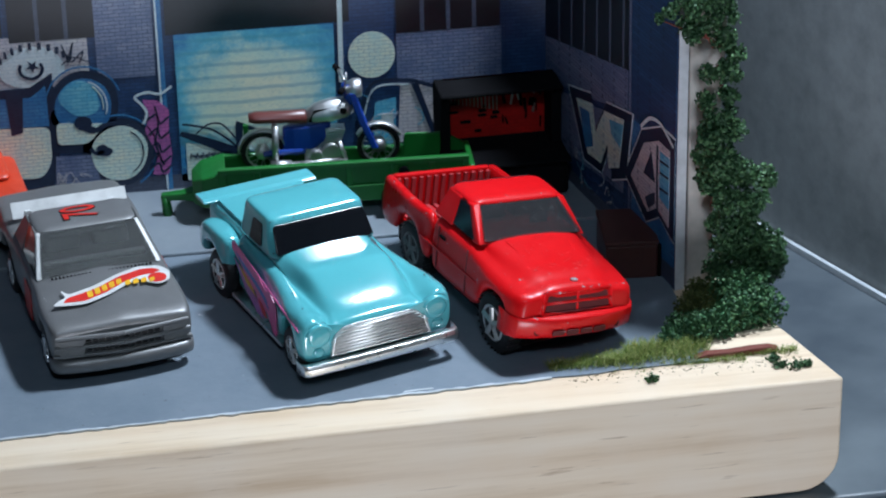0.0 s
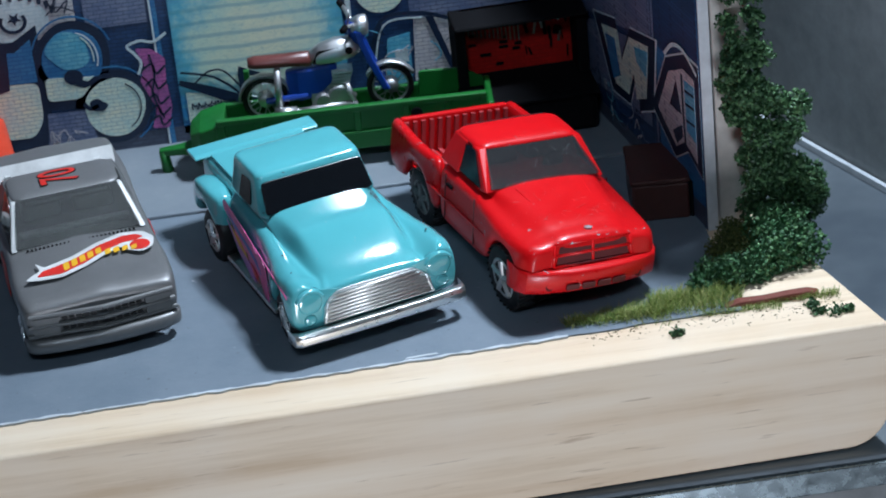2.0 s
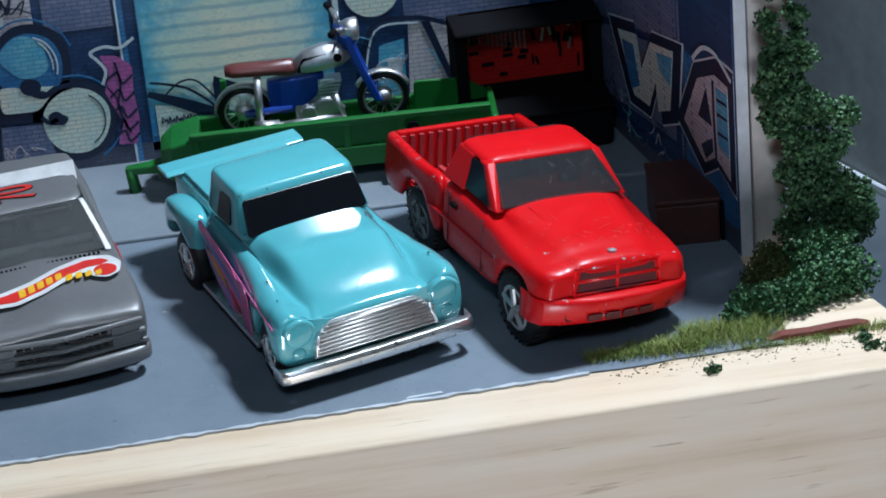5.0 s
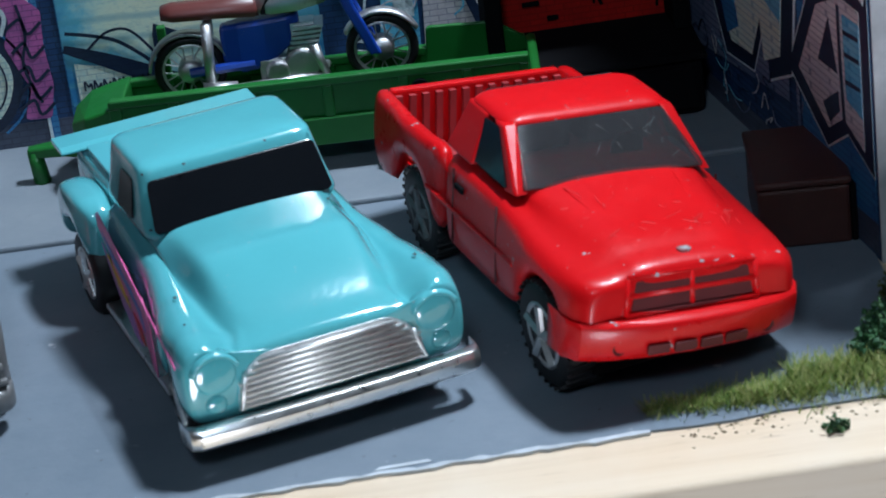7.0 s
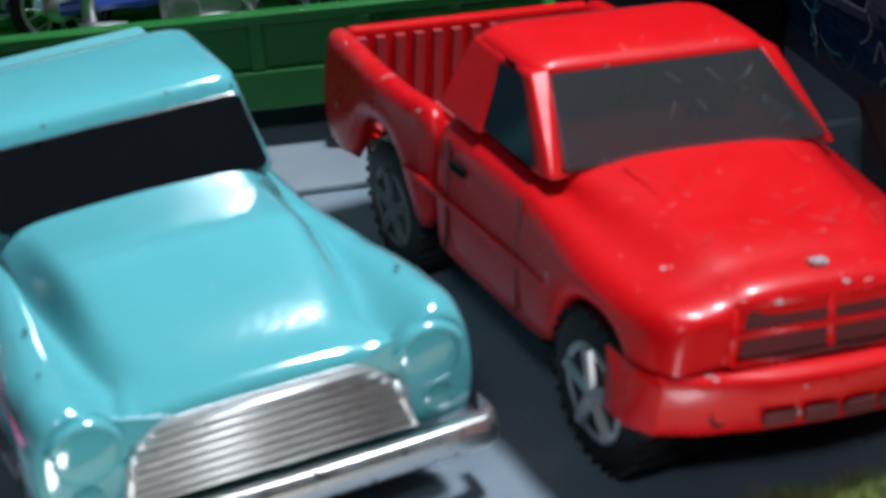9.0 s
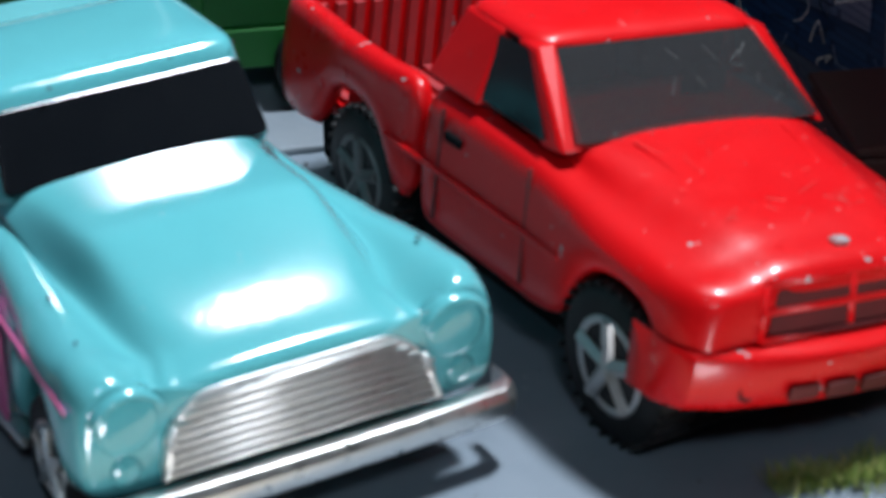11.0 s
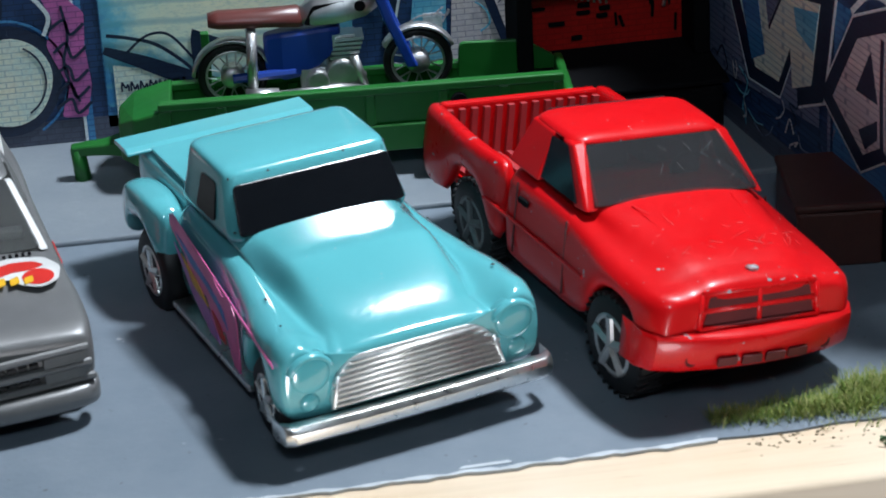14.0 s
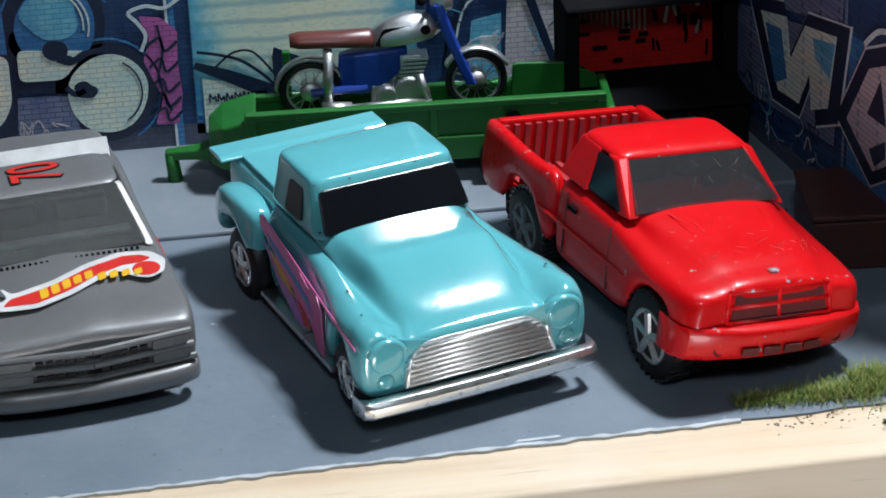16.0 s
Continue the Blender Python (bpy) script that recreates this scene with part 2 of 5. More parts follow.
INK_TEAL = print_mat("teal_haze_print", (0.14, 0.50, 0.66), (0.24, 0.60, 0.68), (0.06, 0.30, 0.48), (0.04, 0.24, 0.48))
INK_SHUTTER = sprayed_print("sprayed_shutter_print", (-112.5, 24.2), (21, 19))
INK_CREAM = print_mat("cream_brick_print", (0.86, 0.88, 0.66), (0.80, 0.84, 0.68), (0.34, 0.46, 0.44), (0.40, 0.68, 0.70))
INK_PALE = print_mat("pale_brick_print", (0.70, 0.66, 0.60), (0.58, 0.54, 0.54), (0.18, 0.18, 0.22), (0.40, 0.42, 0.52))
INK_MAUVE = print_mat("mauve_brick_print", (0.26, 0.29, 0.40), (0.18, 0.22, 0.34), (0.04, 0.05, 0.10), (0.05, 0.09, 0.20))
INK_PINK = print_mat("pink_paint_print", (0.62, 0.14, 0.40), (0.55, 0.14, 0.42), (0.22, 0.06, 0.22), (0.25, 0.10, 0.28))
INK_LINE = print_mat("dark_outline_print", (0.006, 0.016, 0.045), (0.010, 0.022, 0.055), (0.004, 0.010, 0.03), (0.014, 0.03, 0.07))
INK_WHITE = print_mat("chalk_line_print", (0.78, 0.84, 0.82), (0.72, 0.80, 0.82), (0.50, 0.62, 0.66), (0.52, 0.66, 0.70))
INK_BLACK = print_mat("black_opening_print", (0.004, 0.005, 0.009), (0.006, 0.008, 0.012), (0.003, 0.004, 0.006), (0.010, 0.012, 0.02))
INK_GREY = print_mat("grey_pavement_print", (0.075, 0.095, 0.145), (0.09, 0.11, 0.16), (0.05, 0.06, 0.10), (0.045, 0.055, 0.09))
INK_RED = print_mat("red_pegboard_print", (0.62, 0.016, 0.010), (0.54, 0.012, 0.008), (0.36, 0.008, 0.006), (0.26, 0.006, 0.006))


# ---------------------------------------------------------------- mesh helpers, all in millimetres
MM = 0.001


def finish(bm, mat, name, smooth=False, subsurf=0, bevel=0.0):
    bmesh.ops.recalc_face_normals(bm, faces=bm.faces)
    for v in bm.verts:
        v.co *= MM
    for f in bm.faces:
        f.smooth = smooth
    me = bpy.data.meshes.new(name)
    bm.to_mesh(me)
    bm.free()
    me.materials.append(mat)
    return me


def part(name, bm, mat, parent, label="", smooth=False, subsurf=0, bevel=0.0):
    ob = new(name, finish(bm, mat, name, smooth))
    ob.parent = parent
    if label:
        ob["label"] = label
    if bevel:
        b = ob.modifiers.new("bevel", "BEVEL")
        b.width, b.segments, b.limit_method, b.angle_limit = bevel * MM, 2, "ANGLE", radians(35)
        b.harden_normals = False
    if subsurf:
        s = ob.modifiers.new("smooth", "SUBSURF")
        s.levels = s.render_levels = subsurf
    return ob


def thing(name, x, y, z, rz, label, category, group="", kind="", rx=0, ry=0):
    ob = new(name)
    ob.empty_display_size = 0.01
    ob.matrix_world = pose(x * MM, y * MM, z * MM, rx, ry, rz)
    return tagged(ob, label, category, group, kind)


def solo(name, bm, mat, label, category, kind="", smooth=False, bevel=0.0, group=""):
    ob = part(name, bm, mat, None, "", smooth, 0, bevel)
    return tagged(ob, label, category, group, kind)


def block(x0, x1, y0, y1, z0, z1, bm=None):
    bm = bm or bmesh.new()
    vs = [bm.verts.new(c) for c in ((x0, y0, z0), (x1, y0, z0), (x1, y1, z0), (x0, y1, z0), (x0, y0, z1), (x1, y0, z1), (x1, y1, z1), (x0, y1, z1))]
    for f in ((3, 2, 1, 0), (4, 5, 6, 7), (0, 1, 5, 4), (1, 2, 6, 5), (2, 3, 7, 6), (3, 0, 4, 7)):
        bm.faces.new([vs[i] for i in f])
    return bm


def tube(p, q, r, n=10, r2=None, bm=None):
    bm = bm or bmesh.new()
    p, q = Vector(p), Vector(q)
    turn = (q - p).to_track_quat("Z", "Y").to_matrix()
    rings = []
    for c, rad in ((p, r), (q, r if r2 is None else r2)):
        rings.append([bm.verts.new(c + turn @ Vector((rad * math.cos(2 * math.pi * i / n), rad * math.sin(2 * math.pi * i / n), 0))) for i in range(n)])
    for i in range(n):
        bm.faces.new((rings[0][i], rings[0][(i + 1) % n], rings[1][(i + 1) % n], rings[1][i]))
    bm.faces.new(rings[0][::-1])
    bm.faces.new(rings[1])
    return bm


def lathe(profile, n=28, axis="x", centre=(0, 0, 0), bm=None):
    """Turns (along, radius) pairs round an axis."""
    bm = bm or bmesh.new()
    rings = []
    for a, r in profile:
        ring = []
        for i in range(n):
            c, s = r * math.cos(2 * math.pi * i / n), r * math.sin(2 * math.pi * i / n)
            co = (a, c, s) if axis == "x" else (c, a, s) if axis == "y" else (c, s, a)
            ring.append(bm.verts.new(Vector(co) + Vector(centre)))
        rings.append(ring)
    for a, b in zip(rings, rings[1:]):
        for i in range(n):
            bm.faces.new((a[i], a[(i + 1) % n], b[(i + 1) % n], b[i]))
    bm.faces.new(rings[0][::-1])
    bm.faces.new(rings[-1])
    return bm


def loft(rings, bm=None, caps=True):
    bm = bm or bmesh.new()
    rows = [[bm.verts.new(c) for c in ring] for ring in rings]
    n = len(rows[0])
    for a, b in zip(rows, rows[1:]):
        for i in range(n):
            bm.faces.new((a[i], a[(i + 1) % n], b[(i + 1) % n], b[i]))
    if caps:
        bm.faces.new(rows[0][::-1])
        bm.faces.new(rows[-1])
    return bm


def mirrored(v, half):
    """A closed ring across the body at station v, from its half profile of (side, height)."""
    right = [(u, v, z) for u, z in half]
    return right + [(-u, v, z) for u, z in half[::-1] if abs(u) > 1e-6]


def plan_ring(hw, v0, v1, z, r=2.0, n=4, bow=0.0):
    """A rounded rectangle in plan at height z; bow pushes the front's middle forward."""
    pts = []
    for cx, cy, a0 in ((hw - r, v0 + r, -90), (hw - r, v1 - r, 0), (-hw + r, v1 - r, 90), (-hw + r, v0 + r, 180)):
        for i in range(n + 1):
            a = radians(a0 + 90 * i / n)
            x, y = cx + r * math.cos(a), cy + r * math.sin(a)
            pts.append((x, y, z))
    return [(x, y - bow * max(0, 1 - (x / hw) ** 2) * (1 if y < (v0 + v1) / 2 else 0), z) for x, y, z in pts]


def rounded(points, r, n=5):
    """A 2D polygon with rounded corners."""
    out, m = [], len(points)
    for i in range(m):
        a, b, c = (Vector(points[j % m]) for j in (i - 1, i, i + 1))
        d1, d2 = (a - b), (c - b)
        k = min(r, d1.length * 0.45, d2.length * 0.45)
        p, q = b + d1.normalized() * k, b + d2.normalized() * k
        for j in range(n + 1):
            t = j / n
            out.append(tuple(p * (1 - t) ** 2 + b * 2 * t * (1 - t) + q * t * t))
    return out


def panel(outline, origin, xdir, ydir, thick=0.3, bm=None, holes=None):
    """A flat plate with a 2D outline in the plane of xdir and ydir, raised along their normal."""
    bm = bm or bmesh.new()
    o, x, y = Vector(origin), Vector(xdir).normalized(), Vector(ydir)
    y = (y - x * y.dot(x)).normalized()
    n = x.cross(y)
    lo = [bm.verts.new(o + x * a + y * b) for a, b in outline]
    hi = [bm.verts.new(o + x * a + y * b + n * thick) for a, b in outline]
    m = len(lo)
    bm.faces.new(lo[::-1])
    bm.faces.new(hi)
    for i in range(m):
        bm.faces.new((lo[i], lo[(i + 1) % m], hi[(i + 1) % m], hi[i]))
    return bm


def ellipse(cx, cy, rx, ry, n=24, a0=0, a1=360):
    full = abs(a1 - a0) >= 360
    return [(cx + rx * math.cos(radians(a0 + (a1 - a0) * i / (n if full else n - 1))), cy + ry * math.sin(radians(a0 + (a1 - a0) * i / (n if full else n - 1)))) for i in range(n)]


def stroke(points, width):
    """The outline of a ribbon of that width along a 2D line."""
    left, right = [], []
    for i, p in enumerate(points):
        a, b = Vector(points[max(i - 1, 0)]), Vector(points[min(i + 1, len(points) - 1)])
        d = (b - a).normalized()
        w = width[i] if isinstance(width, (list, tuple)) else width
        left.append((p[0] - d.y * w / 2, p[1] + d.x * w / 2))
        right.append((p[0] + d.y * w / 2, p[1] - d.x * w / 2))
    return left + right[::-1]


def ribbon_panel(points, width, origin, xdir, ydir, thick, bm=None):
    """A stroke as a chain of quads, so that bends stay clean."""
    bm = bm or bmesh.new()
    o, x, y = Vector(origin), Vector(xdir).normalized(), Vector(ydir).normalized()
    n = x.cross(y)
    out = stroke(points, width)
    m = len(points)
    left, right = out[:m], out[m:][::-1]
    rows = []
    for a, b in zip(left, right):
        rows.append([bm.verts.new(o + x * c[0] + y * c[1] + n * h) for c in (a, b) for h in (0, thick)])
    for p, q in zip(rows, rows[1:]):
        bm.faces.new((p[1], p[3], q[3], q[1]))
        bm.faces.new((p[0], q[0], q[2], p[2]))
        bm.faces.new((p[0], p[1], q[1], q[0]))
        bm.faces.new((p[2], q[2], q[3], p[3]))
    for r in (rows[0], rows[-1]):
        bm.faces.new((r[0], r[2], r[3], r[1]))
    return bm


def squeeze(thing_ob, old, new_v):
    """Slides the stations along a toy's length, so that its parts keep the toy's true proportions."""
    done = set()
    for ob in thing_ob.children_recursive:
        if ob.type != "MESH" or ob.data.name in done or ob.name.split(".")[0] in ("wheel", "rim", "spokes", "tread", "chassis"):
            continue
        done.add(ob.data.name)
        for v in ob.data.vertices:
            v.co.y = float(np.interp(v.co.y / MM, old, new_v)) * MM


def flare(thing_ob, stations, widths):
    """Widens or narrows a toy along its length."""
    done = set()
    for ob in thing_ob.children_recursive:
        if ob.type == "MESH" and ob.data.name not in done:
            done.add(ob.data.name)
            for v in ob.data.vertices:
                v.co.x *= float(np.interp(v.co.y / MM, stations, widths))


def wheel(parent, x, y, z, r, width, side, rim_mat, spokes=5, tread=0, hub=0.55):
    """A toy wheel: tyre with a rounded shoulder, dished rim, spokes and cap; side is -1 or 1."""
    tyre = part("wheel", lathe([(-width / 2, r * 0.62), (-width / 2, r * 0.9), (-width * 0.36, r), (width * 0.36, r), (width / 2, r * 0.9), (width / 2, r * 0.62)], 32, "x", (x, y, z)), RUBBER, parent, "black plastic wheel", True)
    tyre.data.polygons.foreach_set("use_smooth", [True] * len(tyre.data.polygons))
    if tread:
        bm = bmesh.new()
        for i in range(tread):
            a = 2 * math.pi * i / tread
            c, s = math.cos(a), math.sin(a)
            p = Vector((x, y + c * r * 0.985, z + s * r * 0.985))
            tube(p + Vector((-width * 0.5, -s * 0.35, c * 0.35)), p + Vector((width * 0.5, s * 0.35, -c * 0.35)), 0.30, 4, bm=bm)
        part("tread", bm, RUBBER, tyre)
    f = x + side * width / 2
    rim = lathe([(f - side * 0.5, r * 0.62), (f + side * 0.10, r * 0.62), (f + side * 0.10, r * 0.53), (f - side * 0.45, r * 0.49), (f - side * 0.5, 0.05)], 28, "x", (0, y, z))
    ob = part("rim", rim, rim_mat, tyre, "chrome-plated rim", True)
    bm = bmesh.new()
    for i in range(spokes):
        a = 2 * math.pi * i / spokes + 0.3
        tube((f - side * 0.15, y, z), (f - side * 0.1, y + math.cos(a) * r * 0.58, z + math.sin(a) * r * 0.58), r * 0.11, 6, bm=bm)
    lathe([(f - side * 0.4, r * 0.17), (f + side * 0.05, r * 0.15), (f + side * 0.1, 0.04)], 14, "x", (0, y, z), bm)
    part("spokes", bm, rim_mat, tyre)
    return tyre


# ---------------------------------------------------------------- setting
base = tagged(part("ground", panel([(-330, -27.8)] + [(-8.4 + 9.0 * math.sin(radians(a)), -18.8 - 9.0 * math.cos(radians(a))) for a in range(0, 91, 10)] + [(0.6, 0), (-330, 0)], (0, 135, 0), (1, 0, 0), (0, 0, 1), 135), WOOD, None, "", False, 0, 0.8), "bare pine board with rounded corners under the diorama", "board", "", "structure")
base.modifiers["bevel"].segments = 5
for v in base.data.vertices:  # the front is cut slightly askew and the sawn end runs back at a slant
    if v.co.y < 0.001:
        v.co.y += 0.021 * v.co.x
    if v.co.x > -0.1:
        v.co.x -= 0.28 * v.co.y


def front_line(x):
    """Where the floor paint ends; it runs slightly askew to the board's front."""
    return 11.6 + 0.029 * (x + 60)


floor = part("floor", panel([(-325, front_line(-325))] + [(-325 + 299 * i / 60, front_line(-325 + 299 * i / 60) + 0.45 * math.sin(i * 1.7) * math.sin(i * 0.6)) for i in range(1, 61)] + [(-26, 86), (-325, 86)], (0, 0, 0.02), (1, 0, 0), (0, 1, 0), 0.35), FLOOR, None)
tagged(floor, "blue-grey painted diorama floor with specks", "floor", "", "structure")
slab = tagged(part("pavement", block(-325, -24, 86, 133, 0.02, 1.2), SLAB, None, "", False, 0, 0.4), "raised light grey pavement slab along the printed wall", "pavement", "", "structure")
bm = bmesh.new()
edge_rnd = random.Random(9)
lo, hi = [], []
for i in range(240):
    x = -324 + i * 1.1
    n1 = noise.noise((x * 0.35, 3.1, 0)) + 0.6 * noise.noise((x * 1.3, 7.7, 0))
    lo.append((x, front_line(x) - 0.55 + 0.45 * n1 + edge_rnd.uniform(-0.1, 0.1)))
    hi.append((x, front_line(x) + 0.1 + 0.5 * noise.noise((x * 0.5, 9.3, 0)) + edge_rnd.uniform(-0.12, 0.12)))
rows = [[bm.verts.new((*p, 0.05)), bm.verts.new((*p, 0.46)), bm.verts.new((*q, 0.46)), bm.verts.new((*q, 0.05))] for p, q in zip(lo, hi)]
for p, q in zip(rows, rows[1:]):
    for k in range(4):
        bm.faces.new((p[k], q[k], q[(k + 1) % 4], p[(k + 1) % 4]))
for x, y, w in ((-90.2, 11.6, 3.4),):
    panel([(-w, -0.3), (w, -0.25), (w * 0.9, 0.4), (-w * 0.8, 0.35)], (x, y, 0.38), (1, 0.04, 0), (0, 1, 0), 0.1, bm)
tagged(part("trim", bm, WHITEPAINT, None), "ragged white paint line along the floor's front edge", "paint line", "", "structure")

# printed card walls
BACKY = 122.0
wall = tagged(part("wall_north", block(-330, -36, BACKY, BACKY + 2.4, 1.2, 105), INK_NAVY, None), "printed card wall of dark blue graffiti bricks", "wall", "", "structure")
SIDE0, SIDE1 = Vector((-40.5, 122, 0)), Vector((-25.6, 47, 0))
SDIR = (SIDE1 - SIDE0).normalized()
SNORM = Vector((SDIR.y, -SDIR.x, 0))
SLEN = (SIDE1 - SIDE0).length
side_outline = [(0, 0), (SLEN, 0), (SLEN, 105), (0, 105)]
side_wall = tagged(part("wall_east", panel(side_outline, (SIDE0.x, SIDE0.y, 0.02), SDIR, (0, 0, 1), -2.3), INK_NAVY, None), "printed card side wall with graffiti and foam core", "wall", "", "structure")
part("core", panel([(0, 0), (2.35, 0), (2.35, 105), (0, 105)], (SIDE1.x - 0.0, SIDE1.y - 0.15, 0.02), (1, 0.22, 0), (0, 0, 1), 0.2), CARD, side_wall, "white foam core edge")


def back_spot(x, z):
    """A spot of the print, on the back wall."""
    return x - 0.3 - 0.000159 * (x + 180) ** 2, max(1.3, 0.957 * z - 0.7)


def side_spot(s, z):
    """A spot of the print, on the side wall, which was glued on slightly enlarged towards its free end."""
    k = s / 70.1
    return min(s * SLEN / 70.1, SLEN - 0.15), z * (0.957 + 0.07 * k) - 0.6 * (1 - k) + 0.2


def on_back(name, outline, mat, layer, label=""):
    return part(name, panel([back_spot(*q) for q in outline], (0, BACKY - 0.02 - 0.05 * layer, 0), (1, 0, 0), (0, 0, 1), 0.05), mat, wall, label)


def line_back(name, pts, width, mat, layer, label=""):
    return part(name, ribbon_panel([back_spot(*q) for q in pts], width, (0, BACKY - 0.02 - 0.05 * layer, 0), (1, 0, 0), (0, 0, 1), 0.05), mat, wall, label)


def on_side(name, outline, mat, layer, label=""):
    o = SIDE0 + SNORM * (0.02 + 0.05 * layer)
    return part(name, panel([side_spot(*q) for q in outline], (o.x, o.y, 0), SDIR, (0, 0, 1), 0.05), mat, side_wall, label)


def line_side(name, pts, width, mat, layer, label=""):
    o = SIDE0 + SNORM * (0.02 + 0.05 * layer)
    return part(name, ribbon_panel([side_spot(*q) for q in pts], width, (o.x, o.y, 0), SDIR, (0, 0, 1), 0.05), mat, side_wall, label)


def rect(x0, x1, z0, z1):
    return [(x0, z0), (x1, z0), (x1, z1), (x0, z1)]


def blob(cx, cz, rx, rz, n=26, rough=0.08, seed=0):
    rnd = random.Random(seed)
    ph = [rnd.uniform(0, 6.28) for _ in range(3)]
    out = []
    for i in range(n):
        a = 2 * math.pi * i / n
        k = 1 + rough * (math.sin(2 * a + ph[0]) + 0.6 * math.sin(3 * a + ph[1]) + 0.4 * math.sin(5 * a + ph[2]))
        out.append((cx + rx * k * math.cos(a), cz + rz * k * math.sin(a)))
    return out


# pavement strip of the print, shutter, pipes and windows
on_back("printed_kerb", rect(-330, -37, 1.7, 6.0), INK_GREY, 1)
on_back("shutter_frame", rect(-131.2, -91.5, 4, 50), INK_BLUE, 1)
on_back("shutter_shade", rect(-133, -87.5, 44.5, 75), INK_BLACK, 2)
on_back("shutter", rounded([(-131, 7.5), (-91.5, 7.5), (-91.5, 44.2), (-131, 44.4)], 0.6), INK_SHUTTER, 3, "cream and teal sprayed roller shutter")
line_back("pipe", [(-134.3, 2), (-134.5, 30), (-134.6, 75)], 1.5, INK_BLUE, 5, "grey-blue printed drainpipe")
line_back("pipe_light", [(-134.9, 2), (-135.1, 30), (-135.2, 75)], 0.45, INK_WHITE, 6)
line_back("pipe", [(-90, 28), (-89.8, 50), (-89.7, 75)], 1.2, INK_WHITE, 5)
on_back("mauve_bricks", rect(-150, -136, 34, 75), INK_MAUVE, 2)
for x0, x1, zb in ((-200, -172, 47.5), (-170.5, -150, 45.6), (-75.7, -49, 40.2)):
    on_back("window_opening", rect(x0, x1, zb, 75), INK_BLACK, 3)
    k = 3 if x1 - x0 > 22 else 2
    for i in range(1, k + 1):
        x = x0 + (x1 - x0) * i / (k + 1)
        line_back("window_bar", [(x, zb), (x, 60), (x, 75)], 1.0, INK_GREY, 4)
on_back("pale_bricks", rect(-186, -152, 33, 47), INK_PALE, 2)
on_back("pale_bricks", rect(-75.7, -48.7, 26, 40.2), INK_MAUVE, 2)
on_back("pale_bricks", [(-76, 8), (-50, 8), (-52, 25), (-75, 26)], INK_PALE, 2)
on_back("dark_column", rect(-48, -38.5, 6, 75), INK_NAVY, 3)
on_back("round_sign", ellipse(-82.1, 34.9, 6.0, 6.4), INK_CREAM, 4, "cream round paint patch")
# lettering of the large graffiti, as shapes
def on_wall(name, outline, mat, layer, label=""):
    return part(name, panel(outline, (0, BACKY - 0.02 - 0.05 * layer, 0), (1, 0, 0), (0, 0, 1), 0.05), mat, wall, label)


def curved(pts, n=6):
    """A smooth line through the points."""
    q = [pts[0]] + list(pts) + [pts[-1]]
    out = []
    for a, b, c, d in zip(q, q[1:], q[2:], q[3:]):
        for k in range(n):
            t = k / n
            out.append(tuple(0.5 * (2 * b[m] + (c[m] - a[m]) * t + (2 * a[m] - 5 * b[m] + 4 * c[m] - d[m]) * t * t + (3 * b[m] - a[m] - 3 * c[m] + d[m]) * t ** 3) for m in (0, 1)))
    return out + [tuple(pts[-1])]


def line_wall(name, pts, width, mat, layer, label=""):
    pts = curved(pts)
    return part(name, ribbon_panel(pts, width, (0, BACKY - 0.02 - 0.05 * layer, 0), (1, 0, 0), (0, 0, 1), 0.05), mat, wall, label)


def arc(cx, cz, rx, rz, a0, a1, n=9):
    return [(cx + rx * math.cos(radians(a0 + (a1 - a0) * i / (n - 1))), cz + rz * math.sin(radians(a0 + (a1 - a0) * i / (n - 1)))) for i in range(n)]


# stencilled badge with an arch of small unreadable letters over a crescent
on_wall("halo", blob(-166.0, 36.2, 7.6, 5.6, rough=0.03, seed=3), INK_WHITE, 4)
for i in range(11):
    a = radians(168 - 150 * i / 10)
    x, z = -165.6 + 8.6 * math.cos(a), 36.0 + 5.8 * math.sin(a)
    on_wall("text_bar", [(x - 0.45 * math.sin(a), z - 0.9), (x + 0.45, z - 0.9), (x + 0.45 + 0.3 * math.cos(a), z + 0.9), (x - 0.45, z + 0.9)], INK_LINE, 6)
line_wall("crescent", arc(-166.2, 36.0, 2.7, 2.5, 150, 392), 0.8, INK_LINE, 6)
on_wall("star", [(-165.8 + (1.7 if i % 2 else 0.7) * math.sin(math.pi * i / 5), 36.6 + (1.7 if i % 2 else 0.7) * math.cos(math.pi * i / 5)) for i in range(10)], INK_LINE, 6)
line_wall("scrawl", [(-158.6, 41.6), (-157.2, 38.4), (-155.8, 42.0), (-156.6, 37.0), (-153.6, 39.6), (-154.6, 36.6)], 0.35, INK_LINE, 6)
line_wall("scrawl", [(-158.8, 36.5), (-156.0, 38.2), (-152.0, 36.4)], 0.3, INK_LINE, 6)
# the letter before the last: blue over cream between thick dark strokes
on_wall("letter_outline", [(-180, 5), (-163.5, 4), (-161.2, 12), (-161.4, 34.6), (-167, 31.2), (-180, 31)], INK_LINE, 5)
on_wall("letter_fill", [(-180, 21.4), (-163.0, 20.8), (-163.2, 31.4), (-167.0, 28.6), (-180, 28.8)], INK_BLUE, 7)
on_wall("letter_fill", rounded([(-180, 7.6), (-165.5, 7.2), (-163.0, 11.5), (-162.9, 20.6), (-180, 21.2)], 2.0), INK_CREAM, 7)
on_wall("letter_stem", [(-172.2, 19.0), (-169.4, 19.6), (-168.6, 31.2), (-173.0, 31.0)], INK_LINE, 8)
on_wall("letter_outline", blob(-188, 20, 9.6, 13.5, seed=8), INK_LINE, 5)
on_wall("letter_fill", blob(-188, 20, 7.4, 11.2, seed=8), INK_CREAM, 7)
